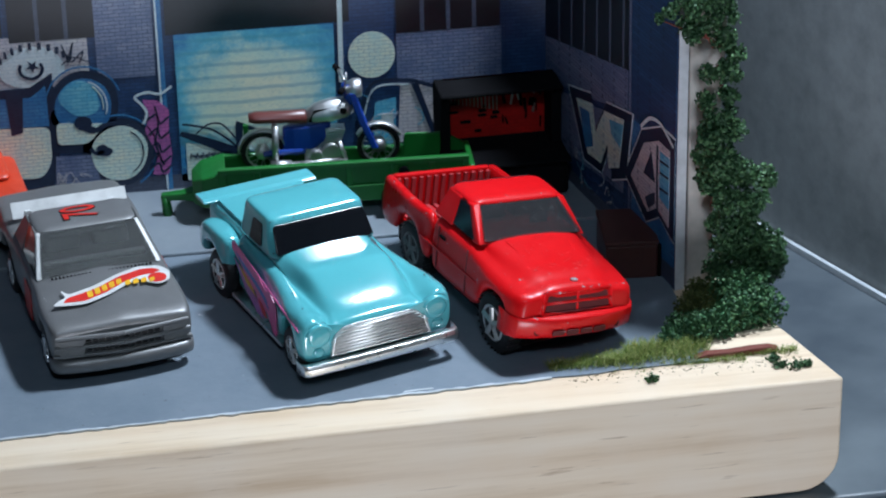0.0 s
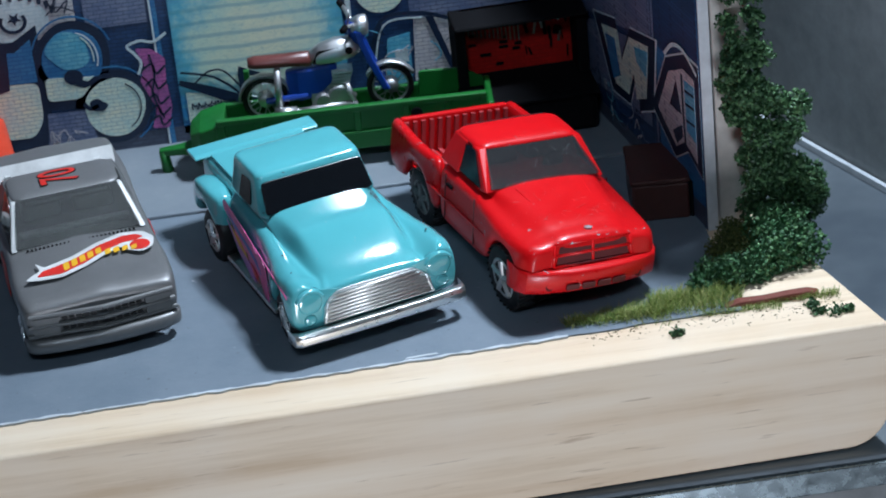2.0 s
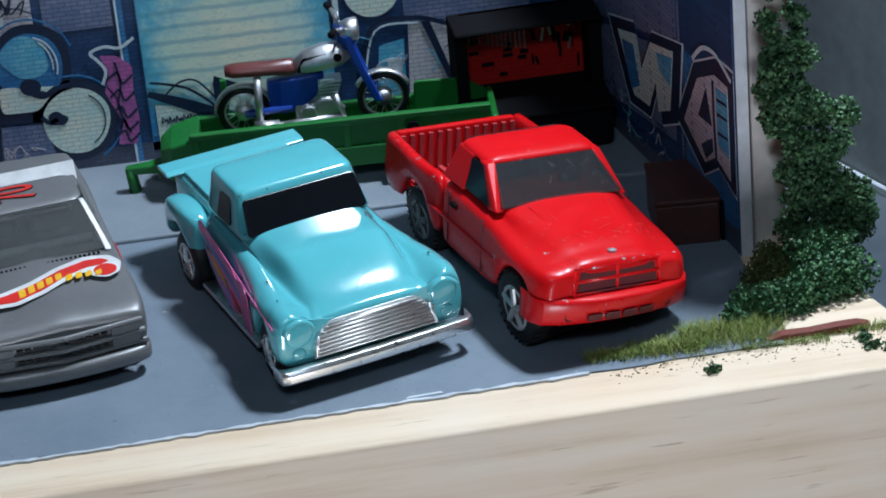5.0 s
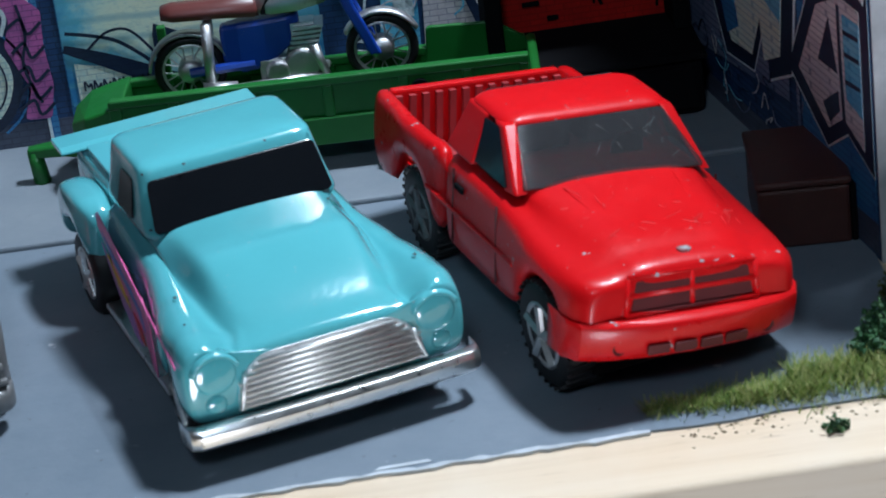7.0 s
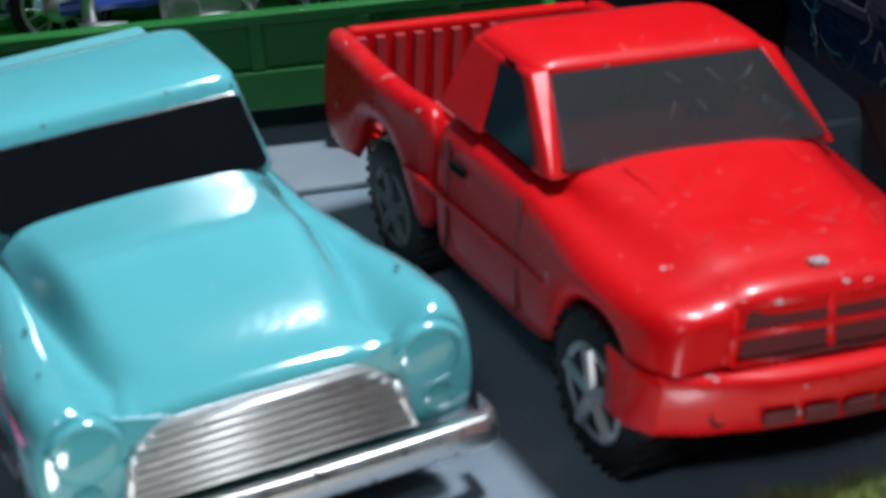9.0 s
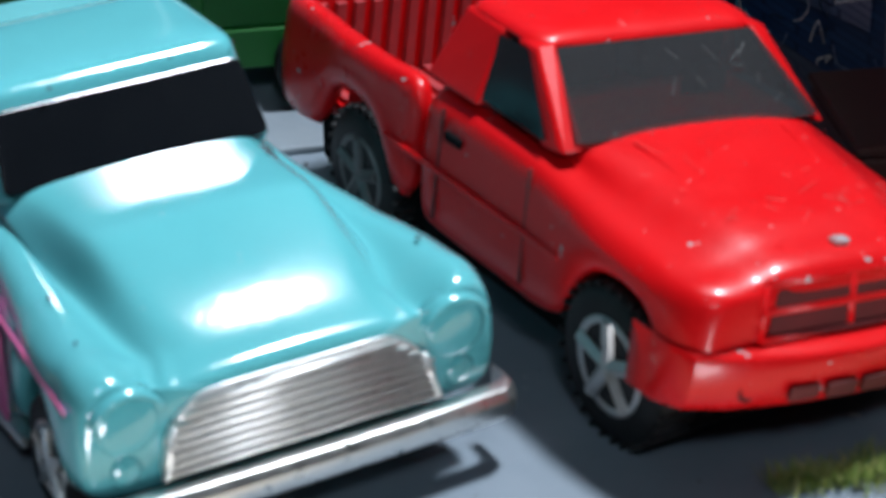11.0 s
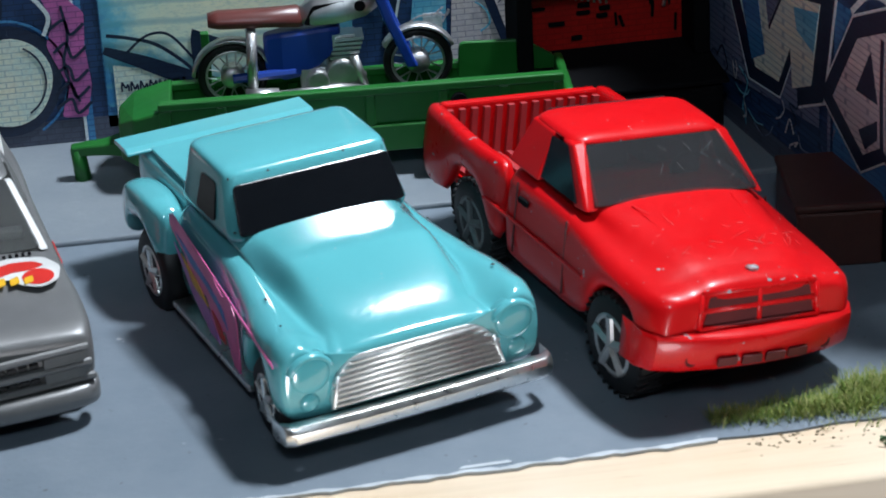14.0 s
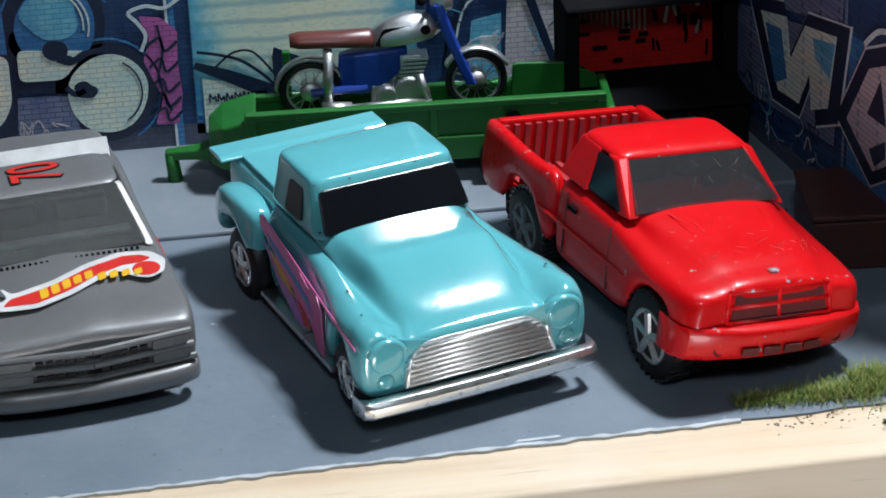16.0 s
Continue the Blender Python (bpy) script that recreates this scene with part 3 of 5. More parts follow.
on_wall("letter_outline", blob(-209, 20, 9.6, 13.5, seed=9), INK_LINE, 5)
on_wall("letter_fill", blob(-209, 20, 7.4, 11.2, seed=9), INK_BLUE, 7)
# the last letter: two bowls with dark counters
on_wall("letter_outline", blob(-154.4, 25.2, 8.4, 9.6, 36, 0.025, seed=1), INK_LINE, 6)
on_wall("letter_outline", blob(-146.9, 12.4, 8.7, 9.1, 36, 0.02, seed=2), INK_LINE, 6)
on_wall("letter_outline", rounded([(-163.2, 13.6), (-152, 12.6), (-150, 22), (-162.4, 25)], 1.5), INK_LINE, 6)
on_wall("letter_fill", blob(-154.5, 25.0, 6.7, 7.7, 36, 0.02, seed=1), INK_BLUE, 8)
on_wall("letter_fill", blob(-155.2, 27.4, 5.0, 4.4, 30, 0.08, seed=5), INK_TEAL, 9)
on_wall("letter_low", rounded([(-161.4, 15.6), (-154.0, 15.4), (-151.2, 18.4), (-149.4, 20.4), (-161.4, 21.4)], 1.4), INK_CREAM, 9)
on_wall("letter_fill", blob(-146.6, 12.2, 6.9, 7.2, 36, 0.02, seed=2), INK_CREAM, 8)
on_wall("counter", blob(-154.9, 20.9, 2.1, 1.9, 22, 0.04, seed=7), INK_LINE, 11)
line_wall("letter_bridge", [(-154.6, 19.6), (-152.0, 18.8), (-149.6, 20.0), (-146.0, 20.4)], [1.8] * 6 + [1.3] * 6 + [1.0] * 7, INK_LINE, 10)
on_wall("counter", blob(-150.4, 13.2, 1.9, 1.6, 22, 0.12, seed=9), INK_LINE, 11)
line_wall("counter_tail", [(-153.6, 14.0), (-152.2, 12.6), (-150.4, 13.2)], 1.0, INK_LINE, 11)
line_wall("letter_edge", arc(-154.4, 25.2, 5.6, 6.6, -20, 75), 0.35, INK_WHITE, 10)
line_wall("letter_edge", arc(-154.4, 25.2, 4.7, 6.0, -10, 60), 0.30, INK_CREAM, 10)
line_wall("letter_edge", arc(-146.9, 12.4, 9.5, 9.9, -60, 100), 0.40, INK_BLUE, 7)
line_wall("letter_edge", arc(-146.7, 12.3, 5.9, 6.2, -60, 60), 0.30, INK_LINE, 10)
line_wall("letter_edge", arc(-154.4, 25.2, 9.3, 10.4, 20, 160), 0.40, INK_BLUE, 7)
on_wall("low_bricks", [(-163, 2.6), (-151, 2.4), (-153.4, 12.4), (-162, 12.6)], INK_MAUVE, 7)
for i in range(12):
    rnd = random.Random(80 + i)
    x, z = rnd.uniform(-163, -153), rnd.uniform(3, 7)
    line_wall("scrawl", [(x, z), (x + rnd.uniform(-1, 1), z + rnd.uniform(1, 3)), (x + rnd.uniform(-2, 2), z + rnd.uniform(-1, 2))], 0.22, INK_PALE, 9)
# pink figure beside the drainpipe
on_wall("pink_figure", rounded([(-140.4, 25.9), (-136.6, 25.2), (-134.0, 22.6), (-134.4, 17.0), (-133.9, 10.7), (-135.0, 5.4), (-138.9, 5.6), (-137.6, 11.0), (-140.2, 17.6), (-138.8, 21.6)], 0.6, 3), INK_PINK, 7, "pink spray-painted shape")
line_wall("pink_edge", [(-132.9, 28.8), (-136.0, 27.0), (-139.0, 27.6), (-142.0, 26.6), (-140.6, 24.6), (-139.4, 22.2), (-140.4, 19.4)], 0.65, INK_WHITE, 9)
for k, z in enumerate((7.2, 9.8, 12.6, 16.4, 20.2)):
    line_wall("pink_stroke", [(-139.6 + 0.4 * (k % 2), z), (-137.2, z + 1.4), (-136.4, z - 1.0), (-134.2, z + 0.6)], 0.5, INK_LINE, 9)
line_wall("pink_stroke", [(-137.4, 24.0), (-136.8, 19.0), (-137.8, 14.0), (-136.0, 8.0)], 0.45, INK_LINE, 9)
# sweeps, bolt and a pale patch of small unreadable writing under the shutter
line_wall("sweep", [(-131.6, 16.0), (-126, 13.6), (-121, 11.2), (-115, 8.8), (-106, 7)], [1.2 + 1.4 * math.sin(math.pi * k / 24) for k in range(25)], INK_LINE, 8)
line_wall("sweep", [(-131, 18.4), (-127.4, 17.6), (-123.5, 16.2), (-119.6, 13.0), (-117.6, 10.6)], 0.55, INK_LINE, 8)
line_wall("sweep", [(-128.0, 15.4), (-124.8, 17.8), (-121.4, 17.6), (-118.0, 13.4)], 0.4, INK_LINE, 8)
on_wall("bolt", [(-117.8, 18.2), (-111.5, 15.2), (-116.4, 15.6), (-116.8, 7.2), (-118.0, 7.2), (-118.2, 16.4)], INK_LINE, 8)
on_wall("cream_patch", [(-130.4, 3.4), (-118.2, 2.8), (-118.0, 9.6), (-124, 12.0), (-130.4, 13.4)], INK_CREAM, 6)
for row, z in ((0, 9.6), (1, 6.9)):
    for i in range(7 if row == 0 else 5):
        x, rnd = -129.4 + row * 2.2 + i * 1.45, random.Random(30 + i + 9 * row)
        line_wall("text_bar", [(x, z - 0.7), (x + 0.1, z + 0.8), (x + 0.6, z + rnd.uniform(-0.4, 0.2)), (x + 1.0, z + rnd.uniform(0.2, 0.9)), (x + 1.1, z - 0.7)], 0.28, INK_LINE, 8)
on_wall("smudge", blob(-124.5, 4.0, 3.0, 0.9, seed=11), INK_LINE, 8)
# right of the shutter: wedge, pale bricks and thin scrawl
line_wall("wedge", [(-88, 11), (-84.6, 24.4), (-75, 25.2), (-66, 22.5), (-54, 24)], 1.0, INK_LINE, 7)
line_wall("wedge", [(-87.2, 11), (-84.0, 23.4), (-75, 24.2)], 0.4, INK_WHITE, 8)
on_wall("wedge", [(-74.4, 24.4), (-72.6, 24.2), (-67.6, 8.6), (-68.8, 8.2)], INK_LINE, 7)
on_wall("cream_patch", [(-85, 7), (-78.6, 7), (-78.2, 21), (-83.4, 20)], INK_TEAL, 5)
on_wall("cream_patch", [(-82, 13.8), (-79, 13.8), (-79, 17), (-82, 17)], INK_WHITE, 6)
for i in range(34):
    rnd = random.Random(400 + i)
    x, z = rnd.uniform(-90, -56) if i % 3 else rnd.uniform(-205, -182), rnd.uniform(5, 24)
    pts = [(x, z)]
    for _ in range(rnd.randint(2, 4)):
        pts.append((pts[-1][0] + rnd.uniform(-2.6, 2.6), min(30, max(3, pts[-1][1] + rnd.uniform(-2.4, 2.4)))))
    line_wall("scrawl", pts, rnd.uniform(0.15, 0.32), (INK_LINE, INK_TEAL, INK_LINE, INK_PALE)[i % 4], 9)

# side wall print
on_side("printed_kerb", rect(0, 69.9, 0.6, 5), INK_GREY, 1)
on_side("window_opening", [(0, 36), (46, 44), (46, 100), (0, 100)], INK_BLACK, 2)
for s in (8, 15, 22, 29, 36, 43):
    line_side("window_bar", [(s, 36 + s * 0.17), (s, 70), (s, 100)], 0.9, INK_GREY, 3)
on_side("mauve_bricks", [(0, 24), (45.5, 33), (45.5, 44), (0, 36)], INK_MAUVE, 2)
on_side("teal_bricks", rect(48, 69.8, 5, 60), INK_BLUE, 2)
on_side("navy_bricks", rect(47.5, 69.8, 33, 100), INK_NAVY, 3)
line_side("pipe", [(47, 5), (46.8, 50), (46.8, 100)], 0.9, INK_MAUVE, 4)
on_side("letter_field", [(2, 8), (44, 12), (45, 31), (2, 23)], INK_MAUVE, 4)


def on_card(name, outline, mat, layer):
    o = SIDE0 + SNORM * (0.02 + 0.05 * layer)
    return part(name, panel([(min(a, SLEN - 0.15), b) for a, b in outline], (o.x, o.y, 0), SDIR, (0, 0, 1), 0.05), mat, side_wall)


def line_card(name, pts, width, mat, layer, smooth=True):
    o = SIDE0 + SNORM * (0.02 + 0.05 * layer)
    pts = [(min(a, SLEN - 0.4), b) for a, b in (curved(pts) if smooth else pts)]
    return part(name, ribbon_panel(pts, width, (o.x, o.y, 0), SDIR, (0, 0, 1), 0.05), mat, side_wall)


FIRST = [(16.4, 26.4), (29.0, 29.4), (31.0, 21.0), (37.5, 30.6), (51.8, 33.4), (48.6, 16.8), (41.0, 13.4), (40.0, 21.0), (35.3, 12.6), (25.4, 11.8), (21.0, 19.0)]
SECOND = [(49.7, 18.0), (58.6, 32.0), (68.5, 36.6), (76.0, 36.4), (76.0, 12.6), (68.0, 15.4), (61.5, 11.4), (55.0, 15.0)]
for shape in (FIRST, SECOND):
    mid = (sum(a for a, _ in shape) / len(shape), sum(b for _, b in shape) / len(shape))
    for k, mat, layer in ((1.10, INK_WHITE, 5), (1.06, INK_LINE, 6), (0.80, INK_CREAM if shape is FIRST else INK_PALE, 7)):
        on_card("letter_shape", [(mid[0] + (a - mid[0]) * k, mid[1] + (b - mid[1]) * k) for a, b in shape], mat, layer)
on_card("letter_shade", [(22.0, 24.0), (28.0, 25.0), (30.5, 17.0), (26.0, 14.6)], INK_BLUE, 8)
on_card("letter_shade", [(40.0, 27.8), (48.0, 29.6), (46.4, 23.0), (41.0, 24.6)], INK_TEAL, 8)
on_card("counter", [(59.6, 22.4), (63.8, 29.6), (66.0, 22.6)], INK_LINE, 8)
on_card("counter", [(60.6, 16.8), (66.0, 20.2), (66.2, 17.4), (62.6, 14.6)], INK_LINE, 8)
on_card("letter_shade", [(68.4, 31.6), (73.6, 31.8), (73.6, 19.0), (68.6, 20.0)], INK_TEAL, 8)
line_card("letter_bar", [(67.2, 32.4), (67.2, 24.0), (67.6, 16.6)], 0.9, INK_LINE, 9)
for z in (22.4, 26.2, 29.2):
    line_card("letter_bar", [(68.6, z), (73.4, z + 0.5)], 0.6, INK_LINE, 9, False)
line_card("cap", [(58.0, 33.4), (63.0, 37.4), (69.0, 38.2), (75.6, 35.4)], 0.9, INK_WHITE, 9)
for i in range(30):
    rnd = random.Random(620 + i)
    a, b = rnd.uniform(3, 58), rnd.uniform(3, 12)
    pts = [(a, b)]
    for _ in range(rnd.randint(2, 4)):
        pts.append((max(1, pts[-1][0] + rnd.uniform(-3.0, 3.0)), max(2, pts[-1][1] + rnd.uniform(-2.6, 2.8))))
    line_card("scrawl", pts, rnd.uniform(0.18, 0.36), (INK_LINE, INK_TEAL, INK_PALE, INK_MAUVE)[i % 4], 9)

# weathered stick at the wall's end
stick = bmesh.new()
loft([[(-22.8 + dx * 0.3 + a, 47 + b, z) for a, b in ((0, 0), (wd, 0), (wd, 5), (0, 5))] for z, dx, wd in ((0.02, 0, 6.0), (20, -0.2, 6.2), (45, -0.6, 7.4), (60, -0.9, 8.2), (80, -1.2, 8.6), (105, -1.4, 8.8))], stick)
tagged(part("wall_stick", stick, BEIGE, None, "", False, 0, 0.5), "weathered beige stick closing the wall's end under the ivy", "post", "", "structure")

# glass shelf, cabinet backing and what lies past the board
shelf_mat, nt, p = shader("shelf_glass")
nt.links.new(ramp_of(nt, noise_of(nt, link_coords(nt, (1, 1, 1)), 14, 5, 0.6), [(0.35, (0.06, 0.075, 0.09)), (0.65, (0.15, 0.175, 0.19))]), p.inputs["Base Color"])
dots = nt.nodes.new("ShaderNodeTexVoronoi")
dots.inputs["Scale"].default_value, dots.inputs["Randomness"].default_value = 480, 0.0
nt.links.new(link_coords(nt, (1, 1, 1)), dots.inputs["Vector"])
base_in = p.inputs["Base Color"].links[0].from_socket
nt.links.new(mix_of(nt, ramp_of(nt, dots.outputs["Distance"], [(0.24, (0.35, 0.35, 0.35)), (0.40, (0, 0, 0))]), base_in, (0.30, 0.36, 0.42)), p.inputs["Base Color"])
p.inputs["Roughness"].default_value = 0.35
bump_of(nt, p, noise_of(nt, link_coords(nt, (1, 1, 1)), 40, 4), 0.05, 0.001)
tagged(part("shelf", block(-420, 150, -3.0, 330, -35.3, -28.1), shelf_mat, None, "", False, 0, 0.8), "greenish glass display shelf under the board", "shelf", "", "structure")
tagged(part("shelf_edge", block(-420, 150, -4.1, -3.1, -34.8, -29.3), metal_mat("polished_rail", (0.30, 0.36, 0.38), 0.22, 300), None, "", False, 0, 0.3), "dark polished rail along the shelf's front", "rail", "", "structure")
tagged(part("wall_cabinet_back", block(-500, 42, 300, 306, -200, 420), GREYWALL, None), "plain grey cabinet backing board", "wall", "", "structure")
side_board = panel([(-150, 0), (320, 0), (320, 620), (-150, 620)], (20, 125, -28.0), (0.395, -0.919, 0), (0, 0, 1), -4)
tagged(part("wall_cabinet_side", side_board, GREYWALL, None), "plain grey board beside the diorama", "wall", "", "structure")
tagged(part("trim_skirting", panel([(-150, 0), (320, 0), (320, 1.6), (-150, 1.6)], (19.6, 124.8, -27.9), (0.395, -0.919, 0), (0, 0, 1), 1.2), WHITEPAINT, None), "thin white strip along the grey board's foot", "trim", "", "structure")
tagged(part("floor_below", block(-700, 500, -600, 500, -420, -410), plain("pale_grey_room_floor", (0.30, 0.31, 0.31), 0.5), None), "pale grey room floor far below", "floor", "", "structure")
tagged(part("wall_cabinet_lower", block(-420, 420, 60, 66, -409, -36), GREYWALL, None), "plain grey panel under the display shelf", "wall", "", "structure")
crate = thing("crate", -57, 30, -410, 0, "tall beige cardboard box standing below the shelf", "box")
part("crate_body", block(-14, 8, -24, 20, 0, 352), plain("beige_cardboard", (0.50, 0.38, 0.26), 0.8), crate, "", False, 0, 3)
part("crate_lid", block(-15, 9, -25, 21, 352, 362), plain("pale_cardboard", (0.55, 0.45, 0.33), 0.8), crate, "", False, 0, 2)


# ---------------------------------------------------------------- teal pickup
def teal_pickup():
    t = thing("toy_pickup", -97.0, 20.7, 0.4, 18.0, "glossy turquoise toy stepside pickup with chrome grille", "toy truck", "toy trucks")

    def st(v, w, zb, crest, hood, top):
        return mirrored(v, [(w - 2.5, zb), (w, zb + 0.2), (w + 0.4, (zb + crest) / 2), (w, crest - 1.2), (w - 1.6, crest), (w - 3.4, crest + 0.1), (hood[0] + 0.3, hood[1] - 0.7), (hood[0] - 0.5, hood[1] + 0.2), (hood[0] * 0.84, top - 0.35), (hood[0] * 0.72, top), (hood[0] * 0.4, top + 0.15), (0, top + 0.25)])
    rows = [st(0.3, 15.7, 6.4, 15.0, (10.6, 13.6), 14.0), st(1.0, 16.3, 6.0, 15.9, (10.4, 14.2), 14.6), st(2.6, 16.6, 5.8, 16.4, (10.0, 14.7), 15.1), st(3.8, 16.7, 5.9, 16.6, (9.6, 15.0), 15.6), st(5.0, 16.6, 6.5, 16.6, (9.8, 15.1), 16.2),
            st(6.2, 16.5, 10.5, 16.6, (10.2, 15.4), 16.8), st(8, 16.4, 12.0, 16.7, (10.6, 15.8), 17.6), st(10, 16.3, 12.0, 16.7, (10.9, 16.2), 18.4), st(12.5, 16.1, 12.0, 16.7, (11.1, 16.5), 19.3), st(15, 15.7, 10.5, 16.6, (11.4, 16.8), 20.1), st(16.4, 15.8, 4.0, 16.7, (11.6, 17.0), 20.15),
            st(21, 15.2, 3.2, 16.8, (11.8, 17.3), 20.0), st(25, 14.7, 3.2, 17.0, (12.0, 17.8), 19.8), st(28, 14.5, 3.2, 17.3, (12.2, 18.4), 19.8), st(44, 14.3, 3.2, 17.4, (12, 18.4), 19.2), st(45.6, 13.8, 4.8, 17.2, (11.8, 18.0), 18.6)]
    body = part("body", loft(rows), TEAL, t, "", True, 2)
    cab = part("cab", loft([plan_ring(13.0, 26.2, 46, 17.4, 2.5), plan_ring(12.9, 26.8, 46, 19.2, 2.5, bow=0.4), plan_ring(12.3, 28.6, 45.6, 21.5, 2.5, bow=0.4), plan_ring(11.7, 30.6, 45.0, 25.3, 2.0, bow=0.3), plan_ring(11.5, 30.8, 44.8, 26.2, 2.0, bow=0.2), plan_ring(10.6, 32.0, 43.8, 26.8, 1.9), plan_ring(5.5, 36, 41.0, 27.05, 1.8)]), TEAL, t, "", True, 2)
    # glazing
    fy = Vector((0, 3.6, 5.6)).normalized()
    ws = rounded([(-11.8, -0.2), (11.8, -0.2), (11.0, 6.6), (-11.0, 6.6)], 0.9)
    part("windshield", panel(ws, (0, 26.75, 19.45), (1, 0, 0), fy, 0.5), BLACKGLASS, t, "opaque black windshield", False, 0, 0.2)
    for s in (-1, 1):
        sw = rounded([(32.4, 19.6), (38.6, 19.6), (38.4, 24.4), (33.6, 24.6)], 0.7)
        q = [(a - 30, b - 19) for a, b in sw]
        o, d = (s * 12.85, 30, 19), (s * -0.235, 0, 1)
        part("side_window", panel(q if s > 0 else q, o, (0, 1, 0), d, s * 0.35), BLACKGLASS, t, "opaque black side window")
    # bed with raised lid and pontoon fenders
    part("bed", loft([plan_ring(11.6, 45.8, 66, 4.8, 1.2), plan_ring(11.7, 45.8, 66.3, 10, 1.2), plan_ring(11.5, 45.9, 66.4, 17.2, 1.2), plan_ring(10.8, 46.4, 66, 17.9, 1.0)]), TEAL, t, "", True, 1)
    part("bed_lid", block(-10.6, 10.6, 46.4, 66, 17.8, 18.3), TEAL, t, "flat turquoise bed cover", False, 0, 0.2)
    part("tail_wing", loft([[(-14.2, v, z), (14.2, v, z), (14.2, v, z + h), (-14.2, v, z + h)] for v, z, h in ((61.8, 17.8, 0.4), (63, 17.8, 0.8), (67.2, 17.8, 0.8))]), TEAL, t, "flat turquoise tail wing", False, 0, 0.35)
    for s in (-1, 1):
        rings = []
        for v, zt, zb, w in ((46.6, 13.6, 6.0, 14.6), (47.2, 15.4, 5.6, 15.6), (49.5, 16.2, 7.6, 16.2), (51, 16.4, 11.2, 16.3), (55, 16.4, 11.6, 16.3), (58.5, 16.0, 10.2, 16.2), (60, 15.4, 6.2, 16.0), (64, 13.2, 6.0, 15.0), (65.6, 10.6, 6.6, 13.6)):
            rings.append([(s * 10.5, v, zb), (s * w, v, zb), (s * (w + 0.3), v, (zb + zt) / 2), (s * w, v, zt - 0.7), (s * (w - 0.9), v, zt), (s * 10.5, v, zt + 0.1)])
        part("rear_fender", loft(rings), TEAL, t, "", True, 2)
    # chrome
    part("grille_frame", panel(rounded([(-11.2, 0.0), (11.2, 0.0), (10.0, 4.3), (7.6, 6.2), (-7.6, 6.2), (-10.0, 4.3)], 1.2), (0, 0.35, 7.3), (1, 0, 0), (0, 0.12, 1), 0.9), GRILLEMETAL, t, "silver grille backing", False, 0, 0.3)
    for i in range(8):
        z = 7.75 + i * 0.72
        w = 10.7 if i < 5 else 10.7 - (i - 4) * 0.85
        part("grille_bar", tube((-w, -0.70 + 0.085 * i, z), (w, -0.70 + 0.085 * i, z), 0.25, 8), GRILLEMETAL, t, "bright ribbed grille bar", True)
    for s in (-1, 1):
        part("grille_end", tube((s * 10.9, -0.7, 7.5), (s * 9.9, -0.3, 11.4), 0.3, 8), GRILLEMETAL, t, "", True)
    prof = [(-1.0, -1.35), (-1.5, -0.8), (-1.6, 0.6), (-1.1, 1.35), (0.4, 1.35), (0.4, -1.35)]
    stations = [(-17.4, 2.4), (-17.2, 0.3), (-16.1, -0.4), (-8, -0.75), (0, -0.85), (8, -0.75), (16.1, -0.4), (17.2, 0.3), (17.4, 2.4)]
    part("bumper", loft([[(u, v + a + (0.0), 5.4 + b) for a, b in prof] for u, v in stations]), CHROME, t, "chrome front bumper with worn plating", True, 0, 0.2)
    for s in (-1, 1):
        eye = lathe([(1.9, 2.45), (0.75, 2.4), (0.6, 2.1), (0.5, 1.2), (0.48, 0.1)], 24, "y", (s * 13.0, -0.35, 12.2))
        part("headlight", eye, TEAL, t, "painted-over round headlight", True)
        part("parking_light", lathe([(1.6, 1.35), (0.7, 1.3), (0.45, 0.9), (0.4, 0.1)], 18, "y", (s * 13.3, -0.2, 8.5)), TEAL, t, "small painted round lamp", True)
        brow = loft([[(s * 13.0 + (2.5 + d) * math.cos(radians(a)), y, 12.2 + (2.5 + d) * math.sin(radians(a))) for d, y in ((0, -0.3), (0.45, -0.1), (0.6, 1.6), (0, 1.6))] for a in range(20, 165, 12)])
        part("headlight_brow", brow, TEAL, t, "", True)
        part("running_board", block(s * 12, s * 15.5, 17, 45, 2.4, 3.4), CHROME, t, "chrome sill strip", False, 0, 0.3)
    specks = bmesh.new()
    rnd = random.Random(14)
    for u, v, z in ((-14.2, 6.0, 16.9), (13.8, 7.2, 17.0), (-12.0, 27.6, 19.8), (11.6, 27.2, 20.0), (-11.2, 30.6, 26.0), (11.0, 30.8, 26.1), (-13.4, 13.4, 17.0), (9.4, 22.0, 20.2), (12.0, 20.8, 18.6), (-6.0, 29.6, 26.4), (4.8, 30.0, 26.5)):
        lathe([(-0.15, 0.04), (0.0, rnd.uniform(0.15, 0.32)), (0.16, 0.05)], 6, "z", (u, v, z), specks)
    part("paint_specks", specks, DARK, t, "dark worn specks in the paint")
    # flank stripes
    for s in (-1,):
        def flank(pts, mat, lab, k):
            part("stripe", panel(rounded(pts, 0.5, 2), (s * (17.0 + 0.06 * k), 0, 0), (-s * 0.054, 1, 0), (0, 0, 1), s * 0.12), mat, t, lab)
        flank([(17.4, 5.0), (20.5, 4.8), (24, 8.2), (28, 6.0), (31, 10.2), (36, 8.6), (39, 12.6), (45, 14.4), (45, 16.4), (38, 15.6), (30, 15.2), (24, 13.2), (21, 14.6), (17.6, 12.6)], PINK, "pink flame stripe", 1)
        flank([(22, 9.0), (26, 10.6), (31, 11.8), (37, 12.4), (43, 14.6), (35, 13.6), (28, 12.4), (24, 11.2)], BLUEINK, "blue stripe", 2)
        flank([(26, 5.2), (30, 8.2), (36, 10.0), (44, 12.6), (37, 7.6), (30, 5.0)], VIOLET, "violet stripe", 2)
